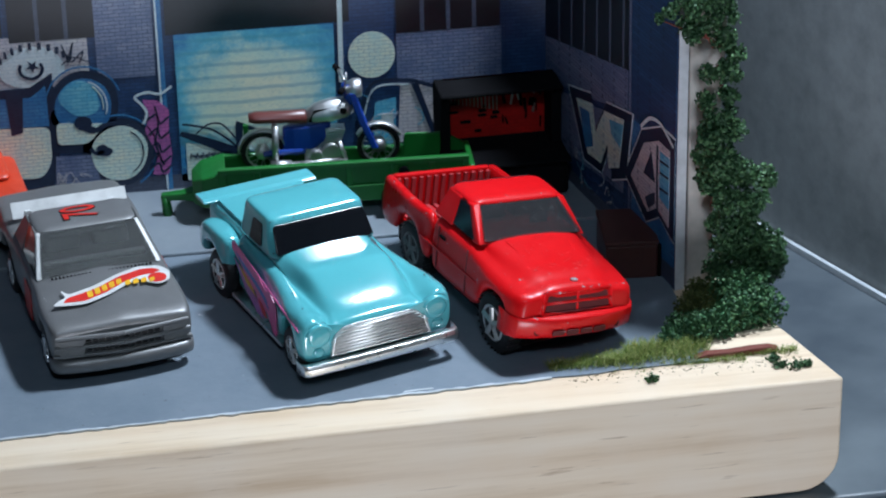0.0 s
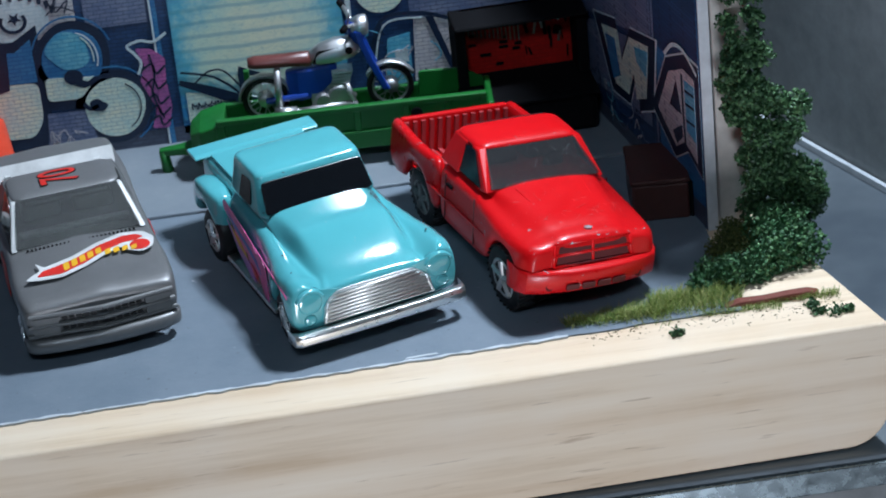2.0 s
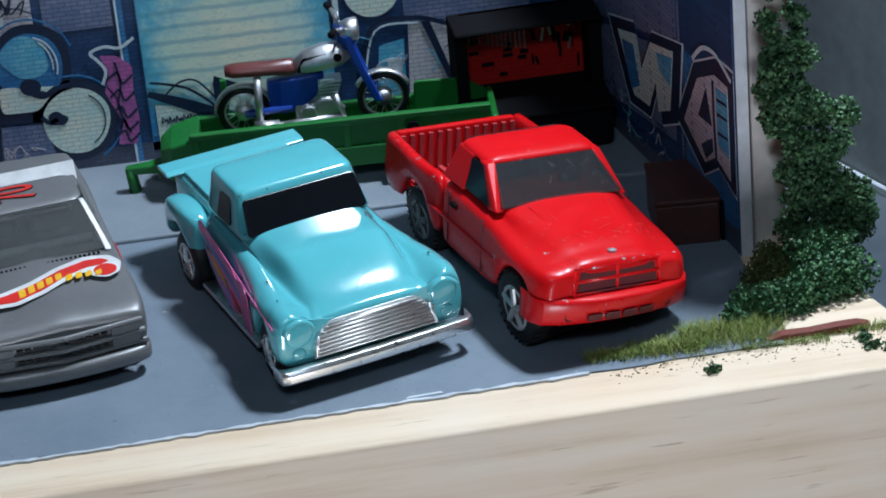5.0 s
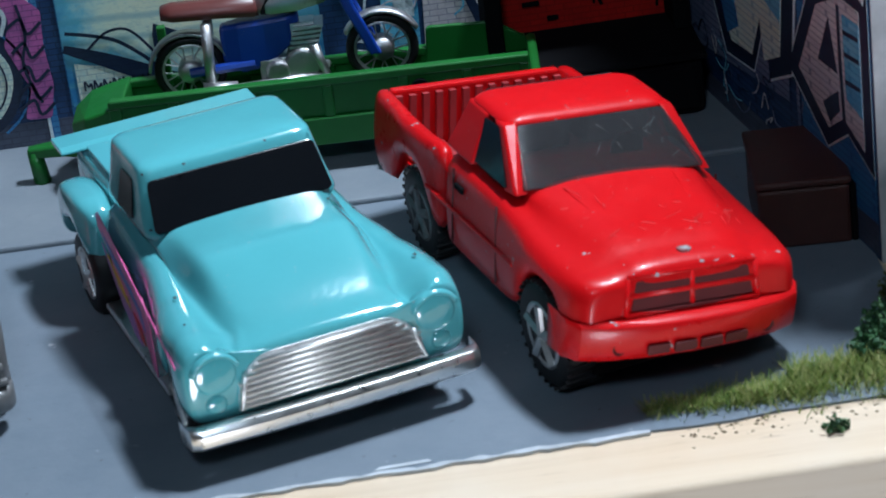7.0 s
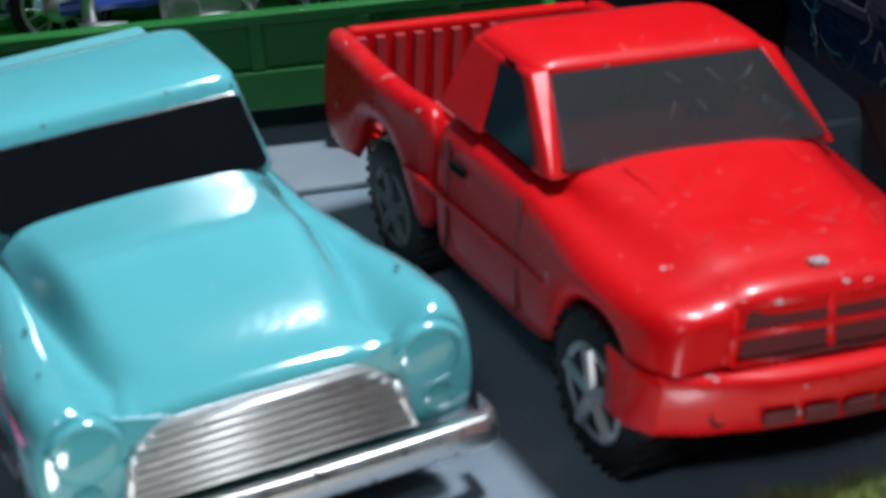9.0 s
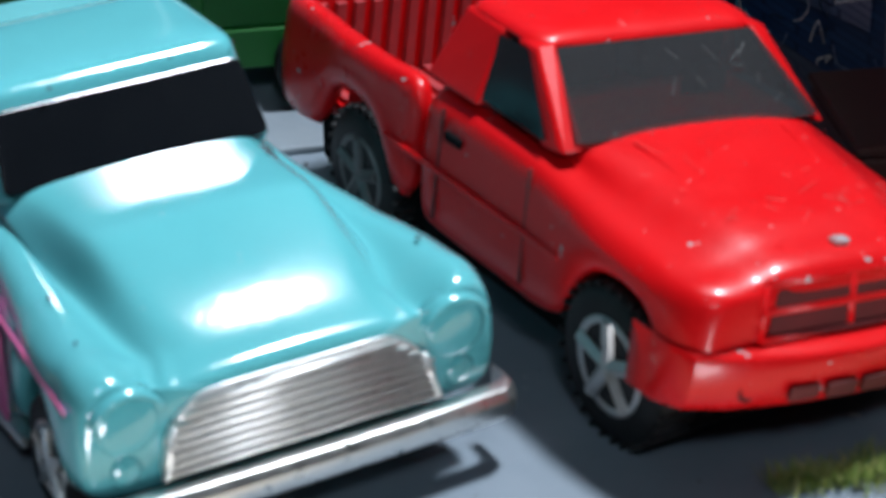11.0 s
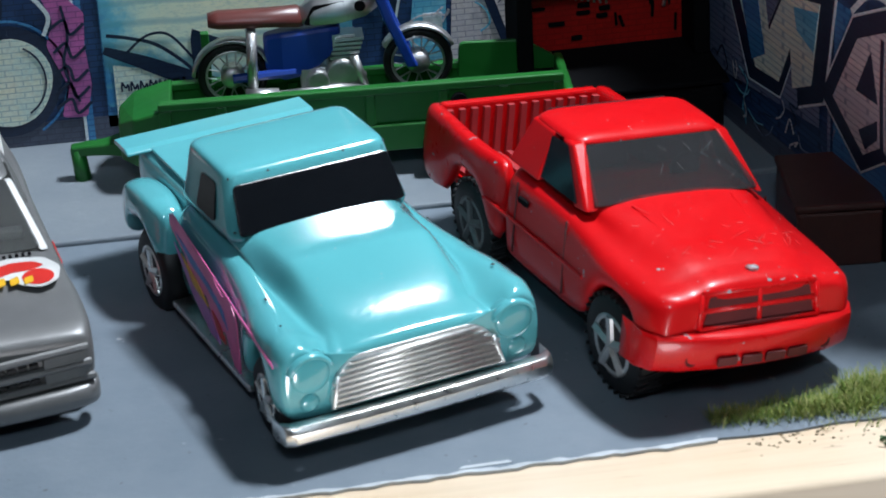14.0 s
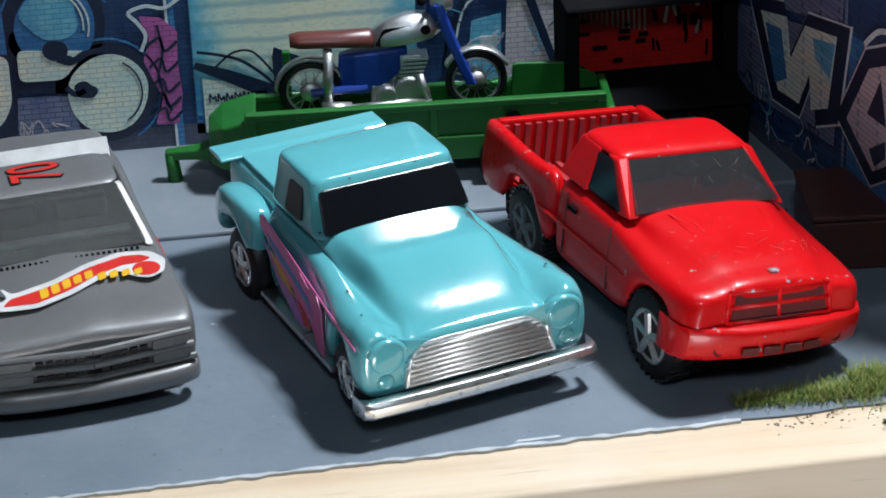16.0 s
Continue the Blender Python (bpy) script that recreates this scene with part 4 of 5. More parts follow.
        flank([(30, 8.8), (34, 10.6), (41, 12.2), (36, 9.4)], YELLOW, "orange-yellow stripe", 3)
        flank([(23.4, 6.4), (26, 8.4), (29, 9.2), (26.4, 6.2)], REDINK, "orange-red stripe", 3)
        part("stripe", panel(rounded([(2, 13.5), (44, 16.3), (44, 16.8), (2, 14.0)], 0.2, 2), (s * 17.0, 0, 0), (-s * 0.054, 1, 0), (0, 0, 1), s * 0.12), PINK, t, "thin pink pinstripe")
    for s in (-1, 1):
        wheel(t, s * 13.6, 10.4, 5.0, 5.2, 3.6, s, CHROME, 5)
        wheel(t, s * 14.0, 51.0, 5.4, 5.8, 3.8, s, CHROME, 5)
    part("chassis", block(-12.6, 12.6, 4, 62, 1.4, 6.2), BLACK, t, "black base plate", False, 0, 0.5)
    flare(t, (-3, 6, 24), (1.07, 1.065, 1.0))
    return t


# ---------------------------------------------------------------- red pickup
def red_pickup():
    t = thing("toy_pickup", -54.2, 19.0, 0.4, 17.0, "scuffed red toy pickup with open bed, leaning on its axles", "toy truck", "toy trucks")
    tilt = pose(0, 0, 0.0, 0, 7.0, 0)

    def lean(ob):
        ob.matrix_local = Matrix.Translation((0, 0, 0.008)) @ tilt @ Matrix.Translation((0, 0, -0.008))
        return ob

    def st(v, w, zb, crest, hood, top):
        return mirrored(v, [(w - 2, zb), (w, zb + 0.2), (w + 0.35, zb * 0.5 + crest * 0.5), (w + 0.1, crest - 1.3), (w - 0.9, crest), (w - 3.2, crest + 0.35), (hood, top - 1.0), (hood * 0.82, top - 0.15), (hood * 0.45, top + 0.15), (0, top + 0.2)])
    rows = [st(0.9, 12.8, 7.2, 14.6, 8.6, 15.6), st(1.2, 13.4, 6.8, 15.0, 8.8, 16.3), st(1.9, 14.2, 6.6, 15.3, 8.9, 16.9), st(3.6, 15.1, 6.4, 15.6, 9.0, 17.3), st(5.6, 15.5, 6.6, 15.5, 9.2, 17.5), st(7.2, 15.5, 10.2, 15.7, 9.5, 17.9),
            st(9.6, 15.6, 12.6, 15.9, 9.8, 18.3), st(15.6, 15.5, 12.8, 16.3, 10.4, 18.8), st(18.4, 15.3, 10.4, 16.6, 10.8, 19.1), st(19.6, 15.2, 5.6, 16.8, 11.0, 19.3), st(24, 14.9, 5.0, 17.4, 11.8, 19.8), st(28, 14.8, 5.0, 17.8, 12.4, 20.0),
            st(44, 14.8, 5.0, 17.8, 12.4, 19.4), st(45.5, 14.7, 5.2, 17.6, 12.3, 18.6)]
    lean(part("body", loft(rows), RED, t, "", True, 2))
    # cab as a frame: pillars, roof and rear wall, so that the glazing is see-through
    roof = [plan_ring(11.6, 33.0, 45.4, 24.0, 2.4, bow=0.6), plan_ring(11.5, 33.1, 45.4, 24.9, 2.4, bow=0.6), plan_ring(10.4, 34.2, 44.4, 25.8, 2.2, bow=0.4), plan_ring(6.0, 37.2, 42.5, 26.1, 1.8)]
    lean(part("roof", loft(roof), RED, t, "", True, 2))
    for s in (-1, 1):
        lean(part("windshield_pillar", loft([[(s * 13.3, 23.4, 18.6), (s * 11.7, 22.6, 19.1), (s * 11.6, 24.0, 19.1), (s * 13.4, 27.4, 18.2)], [(s * 11.6, 33.0, 24.9), (s * 9.7, 32.8, 25.1), (s * 9.6, 34.4, 25.1), (s * 11.4, 36.6, 24.9)]]), RED, t, "", False, 0, 0.35))
        lean(part("rear_pillar", loft([[(s * 14.1, 37.5, 18.4), (s * 12.6, 37.5, 18.4), (s * 12.6, 46, 18.4), (s * 14.1, 46, 18.4)], [(s * 11.6, 38.2, 24.8), (s * 10.2, 38.2, 24.8), (s * 10.2, 44.6, 24.8), (s * 11.4, 44.6, 24.8)]]), RED, t, "", False, 0, 0.35))
        lean(part("side_window", panel(rounded([(26.4, 0), (38.4, 0), (38.6, 5.6), (34.2, 5.8)], 0.5), (s * 13.25, 0, 18.9), (0, 1, 0), (-s * 0.33, 0, 1), s * 0.3), BLACKGLASS, t, "dark smoked plastic side window"))
    lean(part("windshield", panel(rounded([(-12.2, 0), (12.2, 0), (9.9, 10.9), (-9.9, 10.9)], 0.6), (0, 23.2, 19.35), (1, 0, 0), (0, 9.8, 5.4), 0.3), SMOKE, t, "scratched smoked plastic windshield"))
    lean(part("rear_window", panel(rounded([(-10, 0), (10, 0), (9, 5.6), (-9, 5.6)], 0.5), (0, 45.6, 19.8), (1, 0, 0), (0, -0.05, 1), 0.3), SMOKE, t, "smoked plastic rear window"))
    srnd = random.Random(2)
    for i in range(12):
        u, k = srnd.uniform(-9, 9), srnd.uniform(0.05, 0.85)
        du, dk = srnd.uniform(-2.5, 2.5), srnd.uniform(-0.18, 0.18)
        p0, p1 = ((u, 22.9 + 9.6 * k, 19.75 + 5.3 * k), (u + du, 22.9 + 9.6 * (k + dk), 19.75 + 5.3 * (k + dk)))
        lean(part("scratch", tube(p0, p1, 0.018, 5), SCUFF, t, "pale scratch in the windshield"))
    inner = block(-11.4, 11.4, 25.5, 45.2, 15.4, 19.0)
    lean(part("dashboard", inner, DARK, t, "dark grey interior"))
    for s in (-1, 1):
        lean(part("seat", block(s * 1, s * 10, 36, 44.6, 18.8, 23.6), DARK, t, "dark grey seat", False, 0, 0.8))
    lean(part("steering_wheel", lathe([(0, 2.1), (0.5, 2.3), (0.9, 2.1)], 18, "y", (4.6, 30.5, 20.6)), DARK, t))
    # bed
    for s in (-1, 1):
        rings = []
        for v, zb, w in ((45.4, 5.2, 14.8), (49.5, 5.4, 14.9), (51, 10.4, 15.2), (53.4, 12.8, 15.4), (59.6, 12.8, 15.4), (62, 10.4, 15.2), (63.4, 5.6, 15.0), (70.6, 6.2, 14.8), (71.6, 6.6, 14.4)):
            rings.append([(s * (w - 2.6), v, zb), (s * w, v, zb), (s * (w + 0.3), v, (zb + 17) / 2), (s * w, v, 16.8), (s * (w - 0.6), v, 17.6), (s * (w - 2.0), v, 17.6), (s * (w - 2.6), v, 17.0)])
        lean(part("bed_side", loft(rings), REDTRIM, t, "", True, 1))
        arch = lathe([(s * 10.6, 0.5), (s * 10.6, 5.4), (s * 12.6, 5.4), (s * 12.6, 0.5)], 20, "x", (0, 56.4, 9.0))
        lean(part("wheel_housing", arch, RED, t))
    lean(part("tailgate", block(-12.4, 12.4, 70, 71.8, 6.2, 17.4), REDTRIM, t, "", False, 0, 0.4))
    lean(part("bed_floor", block(-12.4, 12.4, 45.5, 70, 7.6, 9.0), REDTRIM, t))
    ribs = bmesh.new()
    for i in range(13):
        block(-12 + i * 1.95, -11.1 + i * 1.95, 45.6, 70, 9.0, 9.6, ribs)
        block(-12 + i * 1.95, -11.1 + i * 1.95, 69.3, 70, 9.2, 16.6, ribs)
    lean(part("bed_ribs", ribs, plain("dusty_pink_plastic", (0.40, 0.045, 0.05), 0.5), t, "dusty pinkish ribbed bed liner"))
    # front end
    # grille slots are plates; their shade is put into a darker body red
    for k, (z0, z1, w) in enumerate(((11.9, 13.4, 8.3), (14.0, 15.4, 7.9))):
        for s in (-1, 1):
            lean(part("grille_opening", panel(rounded([(0.35, 0), (w, 0), (w - 0.3, z1 - z0), (0.35, z1 - z0)] if s > 0 else [(-w, 0), (-0.35, 0), (-0.35, z1 - z0), (-w + 0.3, z1 - z0)], 0.3), (0, 0.98 + 0.28 * k, z0), (1, 0, 0), (0, 0.16, 1), 0.45), plain("recess_shade_red", (0.10, 0.004, 0.006), 0.6), t, "grille slot plate behind the bars, recess shade in its dark red"))
    surround = bmesh.new()
    for a, b in (((-9.0, 11.4), (9.0, 11.4)), ((-8.6, 15.9), (8.6, 15.9)), ((-9.0, 11.4), (-8.6, 15.9)), ((9.0, 11.4), (8.6, 15.9)), ((0, 11.4), (0, 15.9)), ((-8.8, 13.7), (8.8, 13.7))):
        tube((a[0], 0.62 + (a[1] - 11.4) * 0.16, a[1]), (b[0], 0.62 + (b[1] - 11.4) * 0.16, b[1]), 0.40, 8, bm=surround)
    lean(part("grille", surround, REDTRIM, t, "chipped red crossbar grille", True))
    prof = [(-0.2, -3.2), (-1.0, -3.0), (-1.7, -2.2), (-2.1, -0.4), (-2.3, 0.9), (-2.2, 1.6), (-1.7, 2.0), (1.2, 2.2), (1.2, -3.2)]
    stations = [(-15.9, 8.2), (-15.9, 5.2), (-14.8, 2.9), (-11.5, 1.3), (-6, 0.3), (0, 0.0), (6, 0.3), (11.5, 1.3), (14.8, 2.9), (15.9, 5.2), (15.9, 8.2)]
    lean(part("bumper", loft([[(u, v + 0.5 + a, 9.0 + b) for a, b in prof] for u, v in stations]), REDTRIM, t, "red front bumper with chipped edges", True, 0, 0.15))
    # solid strip painted as the shadow between bumper and grille
    lean(part("bumper_gap", loft([[(u, v - 0.4 + a, 11.35 + c) for a, c in ((0, 0), (0, 0.45), (1.4, 0.45), (1.4, 0))] for u, v in ((-14.6, 3.6), (-11.5, 1.7), (-6, 0.75), (0, 0.5), (6, 0.75), (11.5, 1.7), (14.6, 3.6))]), bpy.data.materials["recess_shade_red"], t, "dark red strip for the shadow gap above the bumper"))
    # air slots and fog lamps carry their shade in the same darkened red
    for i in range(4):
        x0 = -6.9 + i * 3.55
        lean(part("air_slot", panel(rounded([(0, 0), (3.0, 0), (3.0, 1.3), (0, 1.3)], 0.3), (x0, -2.0 + 0.012 * (x0 + 1.5) ** 2 + 0.5, 6.9), (1, 0, 0), (0, -0.2, 1), 0.3), bpy.data.materials["recess_shade_red"], t))
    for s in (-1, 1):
        lean(part("fog_lamp", lathe([(0.5, 0.9), (0.0, 0.85), (0.12, 0.5), (0.15, 0.1)], 14, "y", (s * 10.2, -0.35, 7.7)), bpy.data.materials["recess_shade_red"], t, "small dished fog lamp, recess shade in its dark red"))
        lean(part("headlight", panel(rounded([(-2.4, 0), (2.4, 0), (2.2, 3.0), (-2.4, 3.0)], 0.5), (s * 11.0, 1.75, 11.4), (1, s * 0.42, 0), (0, 0.2, 1), 0.25), RED, t, "painted-over headlight", False, 0, 0.15))
        lean(part("hood_crease", tube((s * 5.4, 4.6, 17.25), (s * 7.4, 22, 19.5), 0.22, 6), RED, t))
    lean(part("emblem", lathe([(17.0, 1.0), (17.72, 0.95), (17.78, 0.7), (17.74, 0.05)], 16, "z", (0, 4.2, 0)), paint("worn_emblem", (0.30, 0.10, 0.10), 0.4, chip=0.5), t, "worn round hood emblem"))
    chips = bmesh.new()
    rnd = random.Random(5)
    for u, v, z, w in ((-9.6, 3.0, 15.35, 1.3), (-7.2, 2.0, 15.75, 1.2), (3.2, 1.9, 16.2, 0.8), (5.4, 2.0, 16.15, 0.5), (1.4, 1.85, 16.25, 0.4), (8.6, 2.4, 15.6, 0.5), (9.6, 1.5, 9.7, 0.4), (-6.2, -0.55, 9.9, 0.5), (-8.4, -0.1, 9.9, 0.45), (12.6, 3.4, 15.2, 0.5)):
        panel(blob(0, 0, w * 0.75, 0.26, 9, 0.2, rnd.randint(0, 99)), (u, v - 0.35, z + 0.35), (1, 0, 0), (0, 1, 0.8), 0.10, chips)
    lean(part("paint_chips", chips, plain("bare_zinc", (0.30, 0.32, 0.33), 0.55), t, "bare metal paint chips"))
    scuffs = bmesh.new()
    for _ in range(26):
        u, v = rnd.uniform(-10, 10), rnd.uniform(6, 21)
        z = 17.75 + (v - 6) * 0.125 + 0.22 * (1 - (u / 11) ** 2)
        a = rnd.uniform(0, 3.14)
        d = Vector((math.cos(a), math.sin(a), 0.12 * math.sin(a))) * rnd.uniform(0.3, 1.5)
        tube(Vector((u, v, z)) - d, Vector((u, v, z)) + d, 0.03, 4, bm=scuffs)
    lean(part("paint_scuffs", scuffs, plain("rubbed_red_paint", (0.62, 0.10, 0.09), 0.5), t, "pale scratches in the red paint"))
    for s in (-1, 1):
        # door lines are thin tubes with the groove's shade in their colour
        lean(part("door_line", tube((s * 15.1, 25.2, 7), (s * 14.95, 25.6, 17), 0.16, 6), bpy.data.materials["recess_shade_red"], t))
        lean(part("door_line", tube((s * 15.1, 41.0, 7), (s * 14.95, 41.0, 17), 0.16, 6), bpy.data.materials["recess_shade_red"], t))
        lean(part("door_handle", block(s * 14.6, s * 15.3, 37.6, 40.2, 14.6, 15.4), BLACK, t, "black door handle", False, 0, 0.15))
        lean(part("flank_rib", tube((s * 15.35, 20, 11.6), (s * 15.25, 50, 11.4), 0.3, 8), RED, t))
        wheel(t, s * 12.3, 11.6, 6.9, 6.9, 5.2, s, SILVER, 5, 30)
        wheel(t, s * 11.3, 54.2, 6.3, 6.3, 4.8, s, RIMSHADE, 5, 30)
    part("chassis", block(-11.6, 11.6, 5, 66, 3.0, 8.2), BLACK, t, "black base plate", False, 0, 0.6)
    squeeze(t, (-5, 0, 9.6, 15.6, 23, 33.4, 46, 71.6), (-5, 0, 7.6, 13.6, 22.4, 31.0, 43.5, 68.8))
    flare(t, (-3, 6, 22), (0.95, 0.955, 1.0))
    return t


# ---------------------------------------------------------------- grey race truck
def grey_pickup():
    t = thing("toy_race_truck", -151.3, 30.2, 0.4, 9.5, "grey metallic toy race truck with white rear spoiler", "toy truck", "toy trucks")

    def st(v, w, zb, belt, top):
        return mirrored(v, [(w - 2, zb), (w, zb + 0.2), (w + 0.3, (zb + belt) / 2), (w + 0.1, belt - 0.8), (w - 0.7, belt), (w - 2.6, belt + 0.2), (w * 0.55, top), (w * 0.25, top + 0.1), (0, top + 0.45)])
    rows = [st(0.6, 14.2, 5.6, 11.8, 12.2), st(1.2, 15.0, 5.2, 12.7, 13.0), st(3, 15.5, 4.4, 13.2, 13.6), st(4.4, 15.6, 8.6, 13.4, 13.8), st(7, 15.7, 10.6, 13.6, 14.1), st(12, 15.7, 10.6, 13.9, 14.5), st(14.6, 15.6, 8.6, 14.1, 14.8), st(16, 15.5, 3.8, 14.3, 15.0), st(23, 15.2, 3.4, 14.8, 15.5), st(44, 15.2, 3.4, 14.8, 15.4), st(46, 15.2, 3.4, 14.8, 15.2), st(49, 15.3, 8.6, 14.8, 15.2), st(52, 15.3, 10.6, 14.8, 15.2), st(57, 15.3, 10.6, 14.8, 15.2), st(60, 15.2, 8.6, 14.8, 15.2), st(61.4, 15.1, 4.0, 14.8, 15.2), st(71, 14.8, 4.6, 14.4, 14.8), st(72, 14.2, 5.2, 13.8, 14.2)]
    part("body", loft(rows), GREY, t, "", True, 2)
    part("roof", loft([plan_ring(11.6, 35.4, 47.6, 20.5, 2.4, bow=0.5), plan_ring(11.6, 35.5, 47.6, 21.3, 2.4, bow=0.5), plan_ring(10.2, 37.0, 46.6, 21.9, 2.2, bow=0.3), plan_ring(6, 39.6, 44, 22.1, 1.8)]), GREY, t, "", True, 2)
    for s in (-1, 1):
        part("windshield_pillar", loft([[(s * 14.1, 21.8, 14.9), (s * 12.8, 21.4, 15.1), (s * 12.7, 22.8, 15.1), (s * 14.0, 24.0, 14.9)], [(s * 11.7, 35.2, 20.9), (s * 10.6, 35.0, 21.1), (s * 10.5, 36.2, 21.1), (s * 11.6, 37.0, 20.9)]]), WHITE, t, "white-edged windshield pillar", False, 0, 0.3)
        part("rear_pillar", loft([[(s * 14.2, 41, 14.8), (s * 13, 41, 14.8), (s * 13, 50, 14.8), (s * 14.2, 50, 14.8)], [(s * 11.8, 43, 21), (s * 10.6, 43, 21), (s * 10.6, 47.6, 21), (s * 11.8, 47.6, 21)]]), GREY, t, "", False, 0, 0.35)
        part("side_window", panel(rounded([(24.6, 0), (41.4, 0), (43, 6.2), (36.4, 6.2)], 0.4), (s * 13.7, 0, 14.9), (0, 1, 0), (-s * 0.36, 0, 1), s * 0.25), CLEAR, t, "clear plastic side window")
        part("door_number", panel(rounded([(22, 5.0), (32, 5.0), (32, 12.6), (22, 12.6)], 1), (s * 15.55, 0, 0), (0, 1, 0), (0, 0, 1), s * 0.12), REDINK, t, "red number patch on the door")
        wheel(t, s * 13.6, 9.6, 4.8, 5.0, 3.6, s, SILVER, 5)
        wheel(t, s * 13.6, 49.2, 4.8, 5.0, 3.6, s, SILVER, 5)
    part("windshield", panel(rounded([(-13.0, 0), (13.0, 0), (10.7, 14.6), (-10.7, 14.6)], 0.8), (0, 21.9, 15.25), (1, 0, 0), (0, 13.4, 6.0), 0.25), CLEAR, t, "clear scuffed plastic windshield")
    part("interior", block(-12.4, 12.4, 24.5, 46, 10, 15.0), GREYPLASTIC, t, "silver plastic interior")
    for s in (-1, 1):
        part("seat", block(s * 1.4, s * 9.5, 37, 44, 14.8, 18.6), SILVER, t, "silver plastic seat", False, 0, 0.8)
    part("dashboard", block(-11.6, 11.6, 27, 30, 14.9, 16.4), SILVER, t, "silver plastic dashboard", False, 0, 0.6)
    part("roll_cage", tube((-8.6, 36, 20), (8.6, 36, 20), 0.5, 8), SILVER, t)
    # nose: a shallow V with recessed lamps and slots
    for z, h, w, mat, lab in ((10.9, 0.5, 14.6, GREY, ""), (8.7, 0.55, 14.9, GREY, ""), (6.7, 0.5, 15.2, GREY, "")):
        bm = bmesh.new()
        for s in (-1, 1):
            tube((0, -0.75, z), (s * w, 1.0, z), h, 8, bm=bm)
        part("nose_rib", bm, mat, t)
    for s in (-1, 1):
        for z in (9.25, 7.1):
            part("lamp", panel(rounded([(-2.6, 0), (2.6, 0), (2.6, 1.3), (-2.6, 1.3)], 0.2), (s * 11.3, 0.38, z), (1, s * 0.12, 0), (0, 0, 1), 0.3), GREYPLASTIC, t, "recessed grey headlamp")
        for i in range(5):
            for z in (9.4, 7.3):
                part("grille_slot", block(s * (1.2 + i * 1.45), s * (2.3 + i * 1.45), -0.25 + 0.12 * (i + 1) - 0.2, 0.6 + 0.12 * (i + 1), z, z + 0.55), DARK, t, "dark grille slot")
    prof = [(-1.4, -1.9), (-1.9, -0.8), (-1.8, 0.8), (-1.0, 1.4), (0.8, 1.4), (0.8, -1.9)]
    part("bumper", loft([[(u, v + a, 4.6 + b) for a, b in prof] for u, v in ((-15.9, 4.5), (-15.6, 1.8), (-12, 0.6), (0, -0.4), (12, 0.6), (15.6, 1.8), (15.9, 4.5))]), GREY, t, "grey front bumper", True, 1)
    part("spoiler", loft([[(-13.4, v, z), (13.4, v, z), (13.4, v + 0.6, z + h), (-13.4, v + 0.6, z + h)] for v, z, h in ((53.0, 16.2, 0.9), (54.8, 18.4, 0.9))]), WHITE, t, "white rear spoiler blade", False, 0, 0.4)
    for s in (-1, 1):
        part("spoiler_post", block(s * 9, s * 10.4, 53.2, 54.6, 14.6, 17.6), WHITE, t)
    # hood emblem as plain shapes: white-edged flame in red and yellow
    up = Vector((0, 1, 0.07))

    def decal(name, pts, mat, k, lab=""):
        part(name, panel([(a * 1.1 + 0.6, (c - 10.2) * 1.3 + 13.2) for a, c in pts], (0, 0, 13.72 + 0.07 * k), (1, 0, 0), up, 0.07), mat, t, lab)
    flame = [(-12.6, 6.8), (-9.8, 6.2), (-6, 5.9), (-1, 7.6), (3, 9.8), (6.2, 11.0), (7.4, 9.4), (9.6, 8.4), (11.8, 9.4), (12.6, 12.0), (11.0, 14.2), (7, 15.0), (2, 13.6), (-3, 11.2), (-6.4, 10.2), (-8.6, 9.6), (-10.0, 11.4), (-9.4, 8.8), (-11.2, 8.0)]
    decal("flame_edge", rounded(flame, 0.7, 3), WHITE, 9, "white-edged flame emblem without lettering")
    red = [(-10.4, 7.2), (-6, 6.8), (-1.2, 8.5), (3, 10.8), (6.8, 12.0), (9.2, 12.0), (10.8, 12.6), (9.6, 13.6), (7, 13.9), (2.2, 12.6), (-2.8, 10.2), (-7, 9.0), (-9.0, 8.6)]
    decal("flame_fill", rounded(red, 0.5, 3), REDINK, 10, "red flame fill")
    decal("flame_dot", ellipse(9.6, 10.5, 1.9, 1.5, 18), REDINK, 10)
    for i in range(9):
        x = -5.2 + i * 1.62
        z = 7.3 + (x + 5.2) * 0.40 - (0.02 * (x + 5.2) ** 2 if x > 2 else 0)
        decal("flame_bar", rounded([(x, z + 0.1), (x + 1.15, z + 0.5), (x + 1.25, z + 2.5 - 0.1 * i), (x + 0.1, z + 2.1 - 0.1 * i)], 0.25, 2), YELLOW, 11, "yellow bar")
    # roof number, seen from behind the truck's tail
    for k, mat, size in ((0, BLACKINK, 10.6), (1, REDINK, 10.6)):
        cu = bpy.data.curves.new("roof_number", "FONT")
        cu.body, cu.size, cu.align_x, cu.align_y = "70", size * MM, "CENTER", "CENTER"
        cu.extrude, cu.offset = 0.00004, (0.0003 if k == 0 else 0.00006)
        cu.materials.append(mat)
        ob = new("roof_number", cu)
        ob.parent = t
        ob.matrix_local = Matrix.Translation((-0.0002, 0.0385, 0.02222 + 0.00009 * k)) @ pose(0, 0, 0, 0, 0, 90) @ Matrix.Diagonal((0.62, 1.05, 1, 1))
        ob["label"] = "red roof number with a black outline"
    part("hood_vent", (lambda b: [block(-11 + i * 0.85, -10.6 + i * 0.85, 20.4, 20.9, 15.2, 15.55, b) for i in range(27)] and b)(bmesh.new()), BLACK, t, "dotted cowl vent")
    part("chassis", block(-12, 12, 5, 60, 2.2, 5.0), BLACK, t, "black base plate", False, 0, 0.6)
